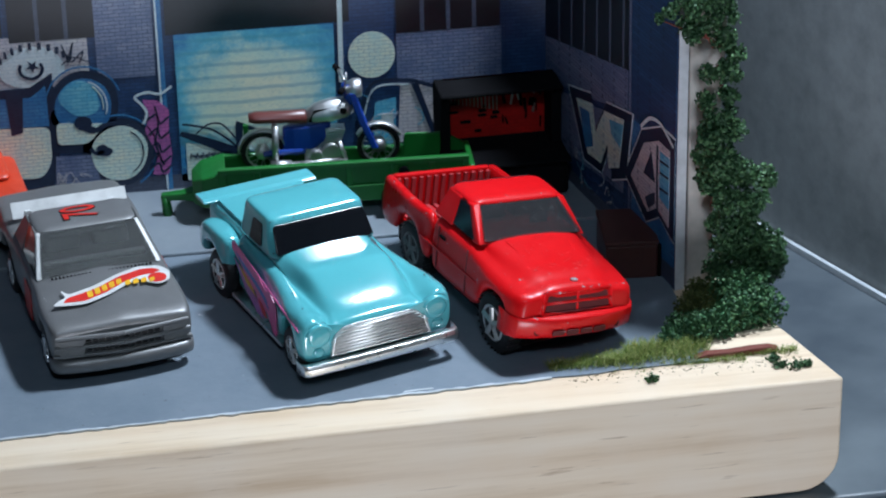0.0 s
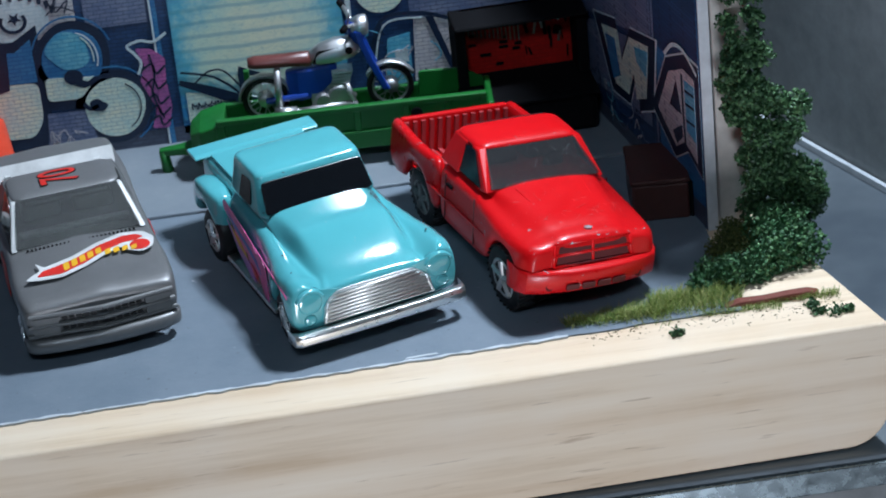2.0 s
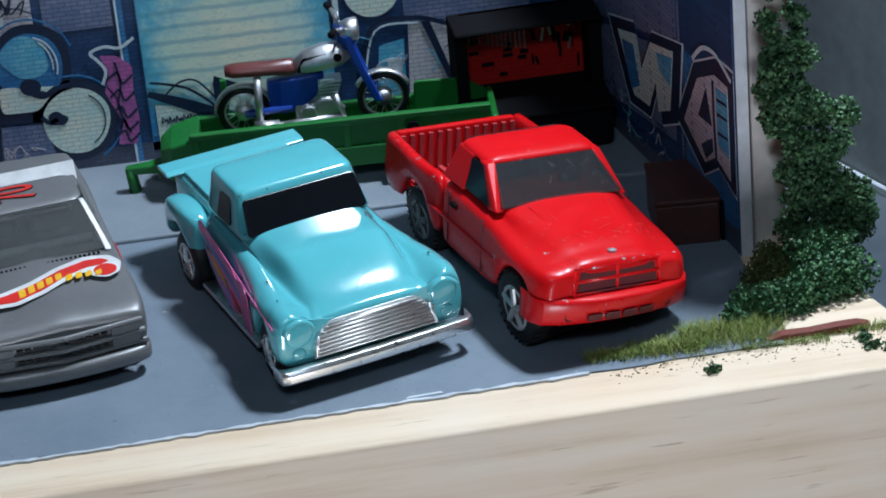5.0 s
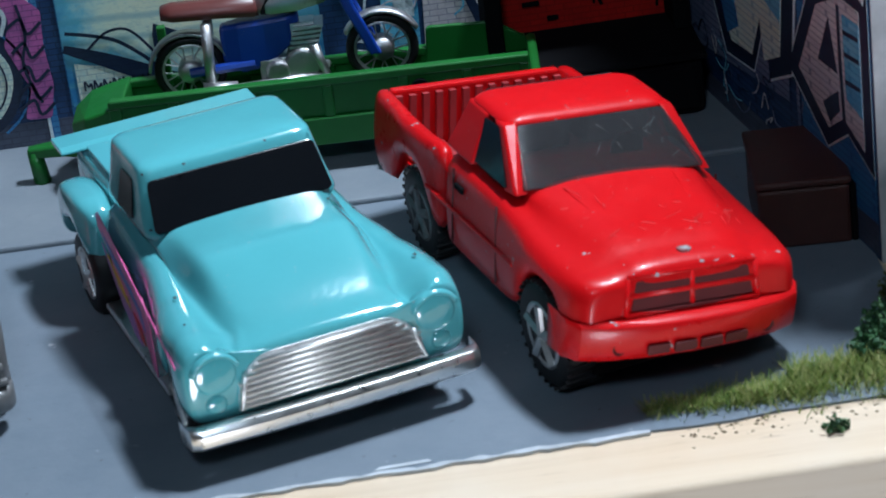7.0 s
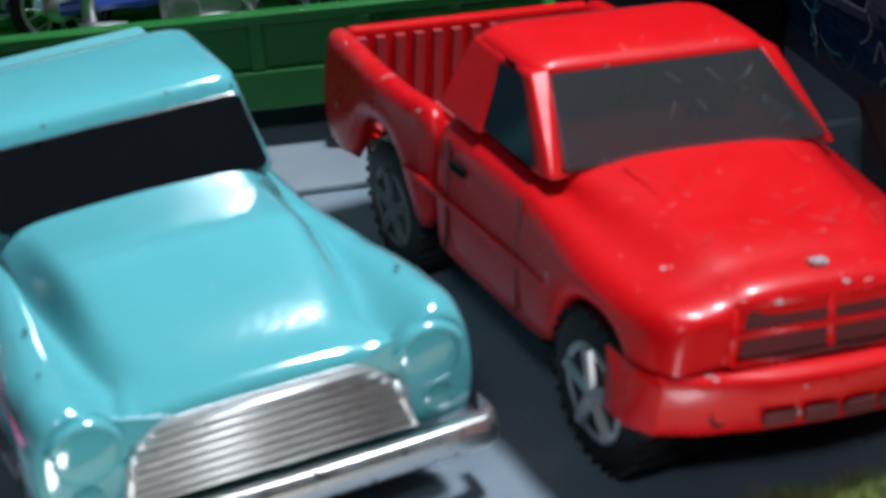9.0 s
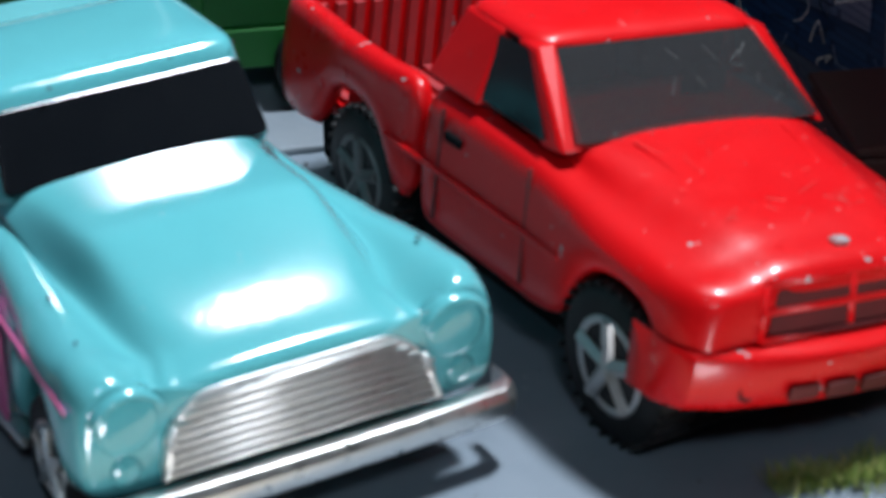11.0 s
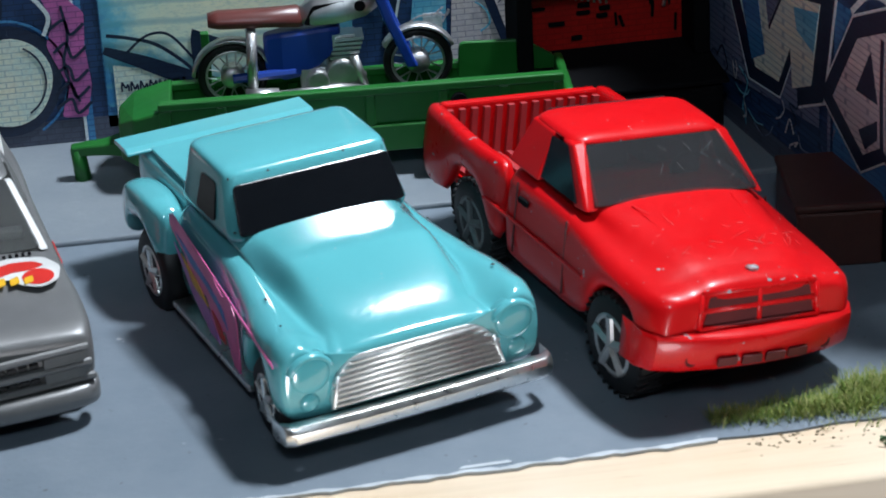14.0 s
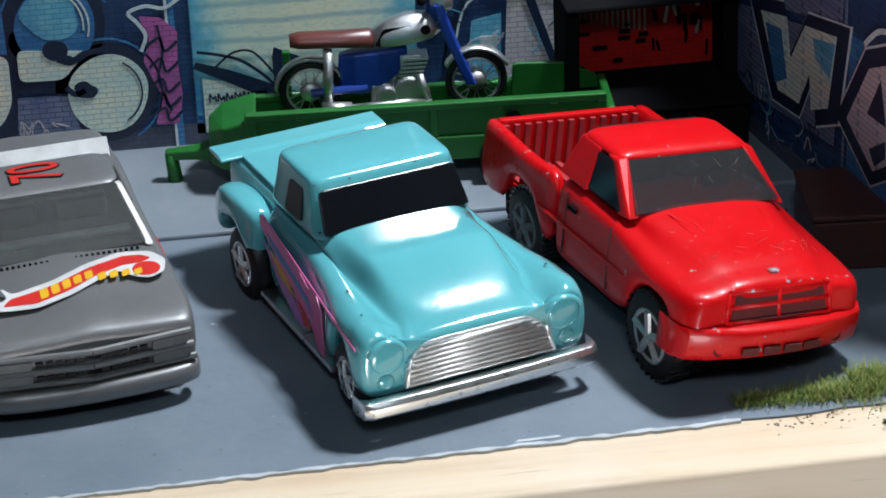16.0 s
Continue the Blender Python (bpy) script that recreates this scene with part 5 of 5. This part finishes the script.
    squeeze(t, (-5, 0, 22, 35.4, 47.6, 51.5, 53, 72), (-5, 0, 22.5, 32.6, 44.5, 50, 52.4, 71))
    return t


teal_pickup()
red_pickup()
grey_pickup()


# ---------------------------------------------------------------- trailer and motorcycle
def trailer():
    t = thing("toy_trailer", -61.6, 95.65, 1.2, 176.9, "green toy flatbed trailer with tongue and jack foot", "trailer")
    # local x runs from the tail towards the tongue, local y from the near rail (0) away from the wall
    part("deck", block(4, 62, -15, -0.6, 7.2, 8.4), GREEN, t, "", False, 0, 0.3)
    for y0, y1, high in ((-1.8, 0, 15.0), (-16.4, -14.8, 12.2)):
        side = block(3, 66, y0, y1, 4.2, 8.6)
        block(3, 66, y0, y1, high - 1.3, high, side)
        for x in (3, 11.5, 21, 32.5, 44, 55.5, 64.4):
            block(x, x + 1.6, y0 + 0.1, y1 - 0.1, 8.6, high - 1.25, side)
        block(3.4, 65.6, (y0 + y1) / 2 - 0.25, (y0 + y1) / 2 + 0.25, 8.6, high - 1.25, side)
        part("side_rail", side, GREEN, t, "green side rail with posts", False, 0, 0.25)
    part("lamp_boss", tube((19.5, 0.4, 11.8), (19.5, -0.4, 11.8), 1.3, 16), BLACK, t, "black round boss")
    ramp = block(1.4, 2.9, -16, -0.4, 7.0, 12.2)
    part("ramp", ramp, GREEN, t, "raised green tail ramp", False, 0, 0.5)
    part("ramp_side", panel(rounded([(2.6, 9), (18.5, 9.2), (18.0, 15.6), (7.5, 15.2), (2.6, 12)], 1.0), (0, -14.6, 0), (1, 0, 0), (0, 0, 1), 0.8), GREEN, t, "green rear guard plate", False, 0, 0.25)
    part("head_board", block(57.5, 58.8, -16, -14.6, 9, 20.4), GREEN, t, "green upright stake", False, 0, 0.2)
    part("nose_box", loft([[(64, -16.4, 4.4), (64, 0, 4.4), (64, 0, 14.2), (64, -16.4, 12.6)], [(70, -15.5, 4.4), (70, -1.0, 4.4), (70, -1.0, 12.4), (70, -15.5, 11.4)], [(72.5, -12, 4.4), (72.5, -4.5, 4.4), (72.5, -4.5, 10.4), (72.5, -12, 10.4)]]), GREEN, t, "", False, 0, 0.4)
    part("tongue", loft([[(70, -11, 4.0), (70, -5.5, 4.0), (70, -5.5, 7.2), (70, -11, 7.2)], [(75, -9.8, 4.2), (75, -6.8, 4.2), (75, -6.8, 6.2), (75, -9.8, 6.2)], [(80.5, -9.3, 4.2), (80.5, -7.3, 4.2), (80.5, -7.3, 5.8), (80.5, -9.3, 5.8)]]), GREEN, t, "", False, 0, 0.35)
    part("jack_foot", tube((79.5, -8.3, 5.2), (79.0, -8.3, -0.05), 1.15, 14, 1.35), GREEN, t, "green jack foot", True)
    for y, s in ((0.6, 1), (-17.0, -1)):
        for x in (21.0,):
            w = part("wheel", lathe([(-1.6, 3.0), (-1.6, 4.1), (-1.1, 4.55), (1.1, 4.55), (1.6, 4.1), (1.6, 3.0)], 26, "y", (x, y, 4.5)), RUBBER, t, "black plastic wheel", True)
            part("rim", lathe([(s * 1.5, 2.9), (s * 1.75, 2.8), (s * 1.3, 2.2), (s * 1.3, 0.1)], 20, "y", (x, y, 4.5)), BLACK, w, "", True)
    part("axle", tube((21, -16, 4.6), (21, 0, 4.6), 1.2, 10), GREEN, t)
    part("axle_beam", block(12, 30, -14, -2, 4.4, 8.4), GREEN, t, "", False, 0, 0.4)
    t.scale = (0.955, 0.955, 0.955)


def motorcycle():
    t = thing("toy_motorcycle", -99.3, 109.3, 9.25, -2.5, "blue and silver toy motorcycle with brown seat", "motorcycle")
    R, xr, xf = 5.6, -14.0, 15.4
    for x, nm in ((xr, "rear"), (xf, "front")):
        ring = [(0.75 * math.cos(2 * math.pi * k / 10), R - 0.75 + 0.75 * math.sin(2 * math.pi * k / 10)) for k in range(11)]
        w = lathe(ring, 36, "y", (x, 0, R))
        bmesh.ops.delete(w, geom=[f for f in w.faces if len(f.verts) > 4], context="FACES_ONLY")
        tyre = part("wheel", w, RUBBER, t, "black spoked wheel", True)
        sp = bmesh.new()
        for i in range(18):
            a = 2 * math.pi * i / 18
            b = a + (0.35 if i % 2 else -0.35)
            tube((x + 1.2 * math.cos(a), -0.5, R + 1.2 * math.sin(a)), (x + 4.3 * math.cos(b), -0.1, R + 4.3 * math.sin(b)), 0.13, 5, bm=sp)
        for i in range(28):
            a0, a1 = 2 * math.pi * i / 28, 2 * math.pi * (i + 1) / 28
            tube((x + 4.25 * math.cos(a0), -0.2, R + 4.25 * math.sin(a0)), (x + 4.25 * math.cos(a1), -0.2, R + 4.25 * math.sin(a1)), 0.35, 6, bm=sp)
        part("spokes", sp, SILVER, tyre, "silver rim and spokes")
        part("hub", lathe([(-1.6, 0.3), (-1.5, 1.5), (-0.8, 1.9), (1.2, 1.9), (1.4, 0.3)], 18, "y", (x, 0, R)), SILVER, tyre, "silver hub", True)
        fender = bmesh.new()
        rng = (20, 175) if nm == "rear" else (25, 150)
        rows = []
        for i in range(15):
            a = radians(rng[0] + (rng[1] - rng[0]) * i / 14)
            c, s = math.cos(a), math.sin(a)
            rows.append([(x + (R + d) * c, yy, R + (R + d) * s) for yy, d in ((-1.3, 0.3), (-0.8, 0.8), (0.8, 0.8), (1.3, 0.3), (0.8, 0.5), (-0.8, 0.5))])
        loft(rows, fender)
        part("fender", fender, SILVER, t, "silver fender", True)
    part("frame", loft([[(x, -h, z0), (x, h, z0), (x, h, z1), (x, -h, z1)] for x, h, z0, z1 in ((-8.8, 1.2, 6.4, 12.2), (-6, 1.8, 4.6, 12.6), (-2, 1.9, 5.2, 12.8), (1.5, 1.6, 8.0, 13.0), (3.4, 1.0, 10.4, 13.2))]), BLUEPLASTIC, t, "blue frame and side cover", False, 0, 0.6)
    part("swing_arm", tube((-4, -1.5, 6), (xr, -1.5, R), 0.8, 8), BLUEPLASTIC, t)
    eng = lathe([(-2.6, 0.5), (-2.5, 2.5), (-1.9, 2.9), (1.8, 2.9), (2.2, 0.5)], 20, "y", (3.2, 0, 5.0))
    lathe([(-2.8, 0.4), (-2.7, 1.7), (-2.0, 2.0), (1.8, 2.0), (2.2, 0.5)], 18, "y", (-0.6, 0, 4.4), eng)
    block(-3.4, 6.0, -1.9, 1.9, 2.6, 6.6, eng)
    part("engine", eng, SILVER, t, "silver engine case", False, 0, 0.3)
    cyl = part("cylinder", block(2.0, 5.6, -1.5, 1.5, 6.4, 11.6), SILVER, t, "finned silver cylinder")
    for i in range(6):
        k = i * 0.75
        part("fin", block(1.2 + k * 0.35, 5.6 + k * 0.35, -2.1, 2.1, 7.0 + k, 7.42 + k), SILVER, cyl)
    part("exhaust", tube((5.2, -2.4, 8.2), (6.6, -2.4, 3.2), 0.7, 8), SILVER, t, "", True)
    part("exhaust", tube((6.6, -2.4, 3.2), (-9.6, -2.8, 2.6), 0.75, 10), SILVER, t, "silver exhaust", True)
    part("muffler", tube((-7.0, -2.9, 2.6), (-12.2, -3.1, 2.9), 1.35, 12, 1.5), SILVER, t, "silver muffler", True)
    part("shock", tube((-11.0, -2.2, 3.0), (-10.6, -2.2, 13.4), 0.85, 10), SILVER, t, "silver shock absorber", True)
    part("shock", tube((-11.0, 2.2, 3.0), (-10.6, 2.2, 13.4), 0.85, 10), SILVER, t, "silver shock absorber", True)
    seat = loft([[(x, -h, z0), (x, -h * 0.9, z0 + 1.2), (x, -h * 0.4, z1), (x, h * 0.4, z1), (x, h * 0.9, z0 + 1.2), (x, h, z0)] for x, h, z0, z1 in ((-17.2, 1.6, 14.6, 16.2), (-15.5, 2.1, 14.3, 16.5), (-8, 2.1, 14.0, 16.3), (-3.2, 1.9, 13.6, 16.4), (-2.4, 1.5, 13.6, 16.0))])
    part("seat", seat, BROWNSEAT, t, "dark brown ribbed seat", True)
    tank = loft([[(x, -h, z0 + 0.6), (x, -h * 0.95, (z0 + z1) / 2), (x, -h * 0.45, z1), (x, h * 0.45, z1), (x, h * 0.95, (z0 + z1) / 2), (x, h, z0 + 0.6), (x, 0, z0)] for x, h, z0, z1 in ((-2.8, 1.4, 13.4, 16.2), (-0.5, 2.3, 13.2, 17.8), (3.5, 2.6, 13.4, 18.9), (7.5, 2.4, 14.2, 19.0), (9.4, 1.4, 15.2, 18.2))])
    part("tank", tank, SILVER, t, "silver fuel tank with black knee patch", True)
    part("knee_patch", panel(rounded([(-2.4, 13.8), (3.2, 13.6), (4.4, 17.4), (-0.8, 16.8)], 0.6), (0, -2.35, 0), (1, -0.03, 0), (0, 0.05, 1), 0.35), BLACK, t, "black knee patch")
    part("tank_badge", lathe([(-0.3, 0.9), (0, 0.9), (0.1, 0.3)], 14, "y", (6.6, -2.5, 16.6)), BLACK, t, "dark round tank badge")
    for s in (-1, 1):
        part("fork", loft([[(x - 0.9, s * 1.9 - 0.5, z), (x + 0.9, s * 1.9 - 0.5, z), (x + 0.9, s * 1.9 + 0.5, z), (x - 0.9, s * 1.9 + 0.5, z)] for x, z in ((8.9, 21.0), (9.8, 17.6), (11.2, 13.4), (13.0, 9.0), (14.4, 5.4))]), BLUEPLASTIC, t, "blue leading fork leg", False, 0, 0.35)
        part("handlebar", tube((8.2, s * 0.4, 22.0), (6.4, s * 6.2, 24.0), 0.5, 8), SILVER, t, "", True)
        part("grip", tube((6.4, s * 6.2, 24.0), (5.6, s * 8.6, 24.2), 0.75, 8), BLACK, t, "black rubber grip", True)
        part("foot_peg", tube((6.5, s * 1.5, 3.2), (7.0, s * 4.0, 2.8), 0.6, 8), SILVER, t)
    part("steering_head", tube((8.6, 0, 17.6), (7.9, 0, 23.0), 1.5, 12), BLUEPLASTIC, t, "", True)
    part("headlamp", lathe([(7.6, 1.6), (9.4, 2.4), (11.2, 2.5), (11.6, 1.9), (11.8, 0.2)], 20, "x", (0, 0, 21.6)), SILVER, t, "silver round headlamp", True)
    part("mirror", lathe([(-0.2, 0.3), (0, 1.2), (0.3, 1.2)], 14, "x", (7.4, -4.0, 26.4)), SILVER, t, "small mirror")
    part("mirror_stalk", tube((6.9, -4.6, 23.6), (7.4, -4.0, 26.0), 0.22, 6), SILVER, t)
    part("kick_stand", tube((2, -2, 2.6), (0.5, -3.6, 0.02), 0.4, 6), SILVER, t)
    t.scale = (0.955, 0.955, 0.955)


# ---------------------------------------------------------------- tool cabinet, box, orange vehicle
def tool_cabinet():
    t = thing("tool_cabinet", -54.4, 114.6, 1.22, 1.5, "black tool cabinet with red pegboard and hung tools", "cabinet")
    part("base_cabinet", block(-14.6, 14.8, -15.5, 5, 0, 8.6), BLACK, t, "black lower cabinet", False, 0, 1.2)
    part("worktop", block(-15.2, 15.4, -16.2, 5, 8.7, 9.6), BLACK, t, "black worktop", False, 0, 0.4)
    part("side_post", block(-15.0, -12.6, -6, 5, 9.6, 24.4), BLACK, t, "", False, 0, 0.4)
    part("side_post", block(12.4, 15.0, -6, 5, 9.6, 24.4), BLACK, t, "", False, 0, 0.4)
    part("hood", block(-15.2, 15.2, -8.0, 3.6, 24.4, 25.4), BLACK, t, "black top hood", False, 0, 0.5)
    board = part("pegboard", block(-12.6, 12.4, 2.0, 3.0, 9.6, 25.4), INK_RED, t, "red pegboard")
    rnd = random.Random(3)
    for i in range(13):
        x, h = -11 + i * 0.95, 2.6 + i * 0.22
        tool = tube((x, 1.7, 21.8), (x + 0.05, 1.7, 21.8 - h), 0.22, 6)
        lathe([(21.6, 0.2), (21.9, 0.45), (22.4, 0.3)], 8, "z", (x, 1.7, 0), tool)
        part("spanner", tool, SILVER, board, "silver spanner")
    for i in range(12):
        x, h = -11.4 + i * 0.95, rnd.uniform(0.8, 1.4)
        part("socket", tube((x, 1.7, 24.4), (x, 1.7, 24.4 - h), 0.26, 6), SILVER, board)
    for i in range(16):
        x, z, h = rnd.uniform(1.5, 11.5), rnd.uniform(13, 23), rnd.uniform(1.4, 3.2)
        part("hand_tool", tube((x, 1.6, z), (x + rnd.uniform(-0.6, 0.6), 1.6, z - h), rnd.uniform(0.2, 0.42), 6), SILVER if i % 4 == 0 else BLACK, board, "hung hand tool")
    for i in range(9):
        x, z = rnd.uniform(-11.5, 0), rnd.uniform(11, 20)
        part("hand_tool", block(x, x + rnd.uniform(1, 2.6), 1.5, 2.0, z, z + rnd.uniform(0.4, 0.8)), BLACK, board)
    for i in range(3):
        part("drawer_front", block(-13.6 + i * 9.3, -5.0 + i * 9.3, -15.9, -15.4, 1.2, 7.8), BLACK, t, "", False, 0, 0.3)


def brown_box():
    t = thing("wooden_box", -32.6, 53.6, 0.38, -5.0, "dark brown varnished wooden box by the side wall", "box")
    part("box_body", block(-7.4, 4.6, 0, 17.5, 0, 8.4), BROWNBOX, t, "", False, 0, 0.5)
    part("box_lid", block(-7.7, 4.9, -0.3, 17.7, 8.5, 9.6), BROWNBOX, t, "", False, 0, 0.4)
    part("box_end", block(4.7, 5.5, 0.4, 17.2, 0, 8.2), BLACK, t, "black side strip", False, 0, 0.2)


def orange_vehicle():
    t = thing("toy_vehicle", -184, 106, 1.22, 8, "orange-red toy vehicle parked behind the race truck", "toy vehicle")
    part("body", loft([plan_ring(14, -14, 40, 4.5, 2), plan_ring(14.5, -15, 41, 8, 2), plan_ring(14.2, -14.6, 41, 12, 2), plan_ring(12.6, -12.5, 40, 13.2, 2)]), ORANGE, t, "", True, 1)
    part("body_top", loft([plan_ring(11.5, -3, 36, 12.8, 2), plan_ring(11, -1, 35, 14.2, 2), plan_ring(10, 0.5, 34, 14.8, 2)]), ORANGE, t, "", True, 1)
    part("bumper", block(-13.5, 13.5, -16, -13.6, 4.6, 7.0), WHITE, t, "pale bumper", False, 0, 0.5)
    part("chassis", block(-12.5, 12.5, -12, 38, 2.2, 5), BLACK, t, "", False, 0, 0.4)
    for s in (-1, 1):
        wheel(t, s * 12.4, -4, 4.4, 4.5, 3.4, s, SILVER, 5)
        wheel(t, s * 12.4, 28, 4.4, 4.5, 3.4, s, SILVER, 5)


trailer()
motorcycle()
tool_cabinet()
brown_box()
orange_vehicle()


# ---------------------------------------------------------------- plants
def leaf_cloud(centres, count, size, seed, flat=0.5):
    """Many small crumpled leaves round (x, y, z, radius) centres."""
    rnd = random.Random(seed)
    verts, faces = [], []
    weights = [c[3] ** 2 for c in centres]
    for _ in range(count):
        cx, cy, cz, r = rnd.choices(centres, weights)[0]
        d = Vector((rnd.gauss(0, 1), rnd.gauss(0, 1), rnd.gauss(0, 1))).normalized() * r * (rnd.uniform(0.1, 1.3) ** 0.8)
        c = Vector((cx, cy, cz)) + d
        if c.z < 0.2:
            c.z = 0.2 + rnd.random() * 0.8
        s = size * rnd.uniform(0.6, 1.5)
        q = Euler((rnd.uniform(0, 6.28), rnd.uniform(0, 6.28), rnd.uniform(0, 6.28))).to_matrix()
        k = len(verts)
        for a, b, h in ((-0.5, 0, 0), (-0.1, -0.42, 0.12), (0.55, -0.05, 0.0), (0.0, 0.45, 0.16), (0.02, 0, 0.3)):
            verts.append((c + q @ Vector((a * s, b * s, h * s))) * MM)
        faces += [(k, k + 1, k + 4), (k + 1, k + 2, k + 4), (k + 2, k + 3, k + 4), (k + 3, k, k + 4)]
    return verts, faces


def leaves(name, centres, count, size, seed, mat, parent, label=""):
    me = bpy.data.meshes.new(name)
    v, f = leaf_cloud(centres, count, size, seed)
    me.from_pydata(v, [], f)
    me.materials.append(mat)
    ob = new(name, me)
    ob.parent = parent
    tagged(ob, label, "", "", "stuff")
    return ob


ivy = thing("ivy", -14, 34, 0, 0, "dark green ivy climbing the wall stick, uneven with gaps", "climbing plant")
ivy.matrix_world = pose(-0.0015, 0.0040, 0)
rnd = random.Random(17)
spine = [(-16, 37, 8), (-13, 36, 16), (-10, 36, 22), (-13, 36, 28), (-16, 37, 36), (-19, 37, 42), (-21, 37.5, 48), (-19, 38, 54)]
centres = []
for z0, z1, n, xc, wd, rr in ((2, 18, 32, -9.6, 6.8, 2.7), (16, 32, 20, -11.5, 5.4, 2.6), (29, 43, 18, -15.5, 5.0, 2.5), (42, 58, 8, -17.0, 4.6, 1.9), (60, 84, 15, -18.5, 4.6, 2.4)):
    for _ in range(n):
        centres.append((xc + rnd.uniform(-wd, wd), 37 + rnd.uniform(-3.2, 2.2), rnd.uniform(z0, z1), rr * rnd.uniform(0.55, 1.1)))
centres += [(-27, 39, 70, 1.6), (-29.5, 40, 68, 1.0), (-24, 39, 72, 2.0), (-13.5, 37, 50, 1.6), (-13.2, 37, 55, 1.9), (-12.8, 37, 60, 2.0)]
leaves("crown", centres, 24000, 0.95, 4, LEAF, ivy, "crumbled dark green ivy leaves")
stems = bmesh.new()
for i in range(16):
    c = centres[rnd.randrange(len(centres))]
    tube((-17 + rnd.uniform(-2, 2), 40, max(0.5, c[2] - 6)), (c[0], c[1], c[2]), 0.3, 5, 0.15, bm=stems)
part("trunk", stems, BARK, ivy, "thin woody stems")

bush = thing("bush", -22, 28, 0, 0, "low green bush at the wall's foot", "bush")
bush.matrix_world = pose(-0.0013, 0.0028, 0)
leaves("foliage", [(-28, 23, 1.6, 3.2), (-24, 21, 2.2, 3.6), (-20, 22, 2.2, 3.6), (-31, 20, 0.9, 2.4)], 3000, 0.85, 8, BUSH, bush, "fine green foliage")
leaves("foliage", [(-16, 24, 2.8, 3.8), (-12, 25, 3.2, 4.2), (-7.5, 26, 3.0, 3.8), (-10, 30, 5.6, 4.4), (-14.5, 30, 6.0, 4.6)], 4600, 0.85, 9, BUSH, bush, "fine green foliage")
moss = thing("moss_clump", -22, 34, 0, 0, "olive moss clump against the wall's end", "moss")
moss.matrix_world = pose(-0.0018, 0.0038, 0)
leaves("moss_tuft", [(-21, 31, 3.2, 3.4), (-24, 30, 2.4, 2.6), (-18, 32, 3.6, 3.2), (-21, 33, 5.0, 2.4)], 4200, 0.55, 12, MOSS, moss, "olive moss tufts")


def fibres(name, patches, count, seed, label):
    rnd = random.Random(seed)
    verts, faces = [], []
    for _ in range(count):
        x0, x1, yc, hw, tall = rnd.choice(patches)
        u = rnd.random()
        x = x0 + (x1 - x0) * u
        y = yc + rnd.gauss(0, hw * 0.5) * (0.35 + 0.65 * u)
        a, h = rnd.uniform(0, 6.28), tall * rnd.uniform(0.35, 1.2)
        b, w = Vector((x, y, 0.1)), rnd.uniform(0.05, 0.11)
        tip = b + Vector((math.cos(a) * h * 0.9, math.sin(a) * h * 0.9, h))
        side = Vector((-math.sin(a), math.cos(a), 0)) * w
        k = len(verts)
        verts += [(b - side) * MM, (b + side) * MM, (tip + side * 0.3) * MM, (tip - side * 0.3) * MM]
        faces.append((k, k + 1, k + 2, k + 3))
    me = bpy.data.meshes.new(name)
    me.from_pydata(verts, [], faces)
    me.materials.append(GRASS)
    return tagged(new(name, me), label, "grass", "", "stuff")


fibres("grass", [(-61, -40, 16.0, 4.2, 1.4), (-50, -28, 16.4, 4.6, 1.7), (-43, -25, 19.8, 4.5, 1.9)], 7000, 21, "short green and straw grass fibres along the board")
fibres("grass", [(-20, -6, 14.0, 1.6, 0.9), (-34, -18, 12.6, 1.6, 0.7)], 1500, 22, "sparse dry grass fibres near the corner")
for x, y, r, s in ((-40.4, 6.4, 1.6, 31), (-12, 7.6, 1.7, 32), (-8.6, 6.4, 2.0, 33), (-6.0, 6.6, 1.2, 34), (-12.6, 10.2, 1.3, 36)):
    c = thing("leaf_crumb", x, y, 0, 0, "loose crumb of green foliage on the bare wood", "leaf crumb", "fallen crumbs")
    c.matrix_world = Matrix.Identity(4)
    leaves("crumb_leaves", [(x, y, 0.5, r * 0.8), (x + r * 0.7, y + 0.3, 0.4, r * 0.5)], 80, 0.75, s, LEAF, c)
bark = bmesh.new()
loft([[(x - 1, 14.4 + d - 1.2, 0.05), (x - 1, 14.4 + d + 1.3, 0.05), (x - 1, 14.4 + d + 0.9, h), (x - 1, 14.4 + d - 0.8, h * 0.9)] for x, d, h in ((-28, 0, 0.5), (-25, 0.2, 1.3), (-20, 0.5, 1.0), (-15, 0.3, 1.5), (-11, 0.9, 1.2), (-8.8, 1.1, 0.4))], bark)
solo("bark_strip", bark, BARK, "reddish brown bark strip lying under the ivy", "bark", "", False, 0.2)
litter_v, litter_f = [], []
rnd = random.Random(77)
for _ in range(230):
    x, y = rnd.uniform(-58, -4), rnd.gauss(10.5, 1.8)
    s = rnd.uniform(0.1, 0.35)
    k = len(litter_v)
    for dx, dy, dz in ((-s, 0, 0.03), (0, -s * 0.6, 0.03), (s, 0, 0.03), (0, s * 0.6, 0.03), (0, 0, s * 0.8)):
        litter_v.append(((x + dx) * MM, (y + dy) * MM, dz * MM))
    litter_f += [(k, k + 1, k + 4), (k + 1, k + 2, k + 4), (k + 2, k + 3, k + 4), (k + 3, k, k + 4)]
me = bpy.data.meshes.new("litter")
me.from_pydata(litter_v, [], litter_f)
me.materials.append(leaf_mat("litter_grit", (0.12, 0.08, 0.04), (0.26, 0.20, 0.12), (0.40, 0.32, 0.22)))
tagged(new("litter", me), "fine brown grit and crumbs on the wood", "grit", "", "stuff")
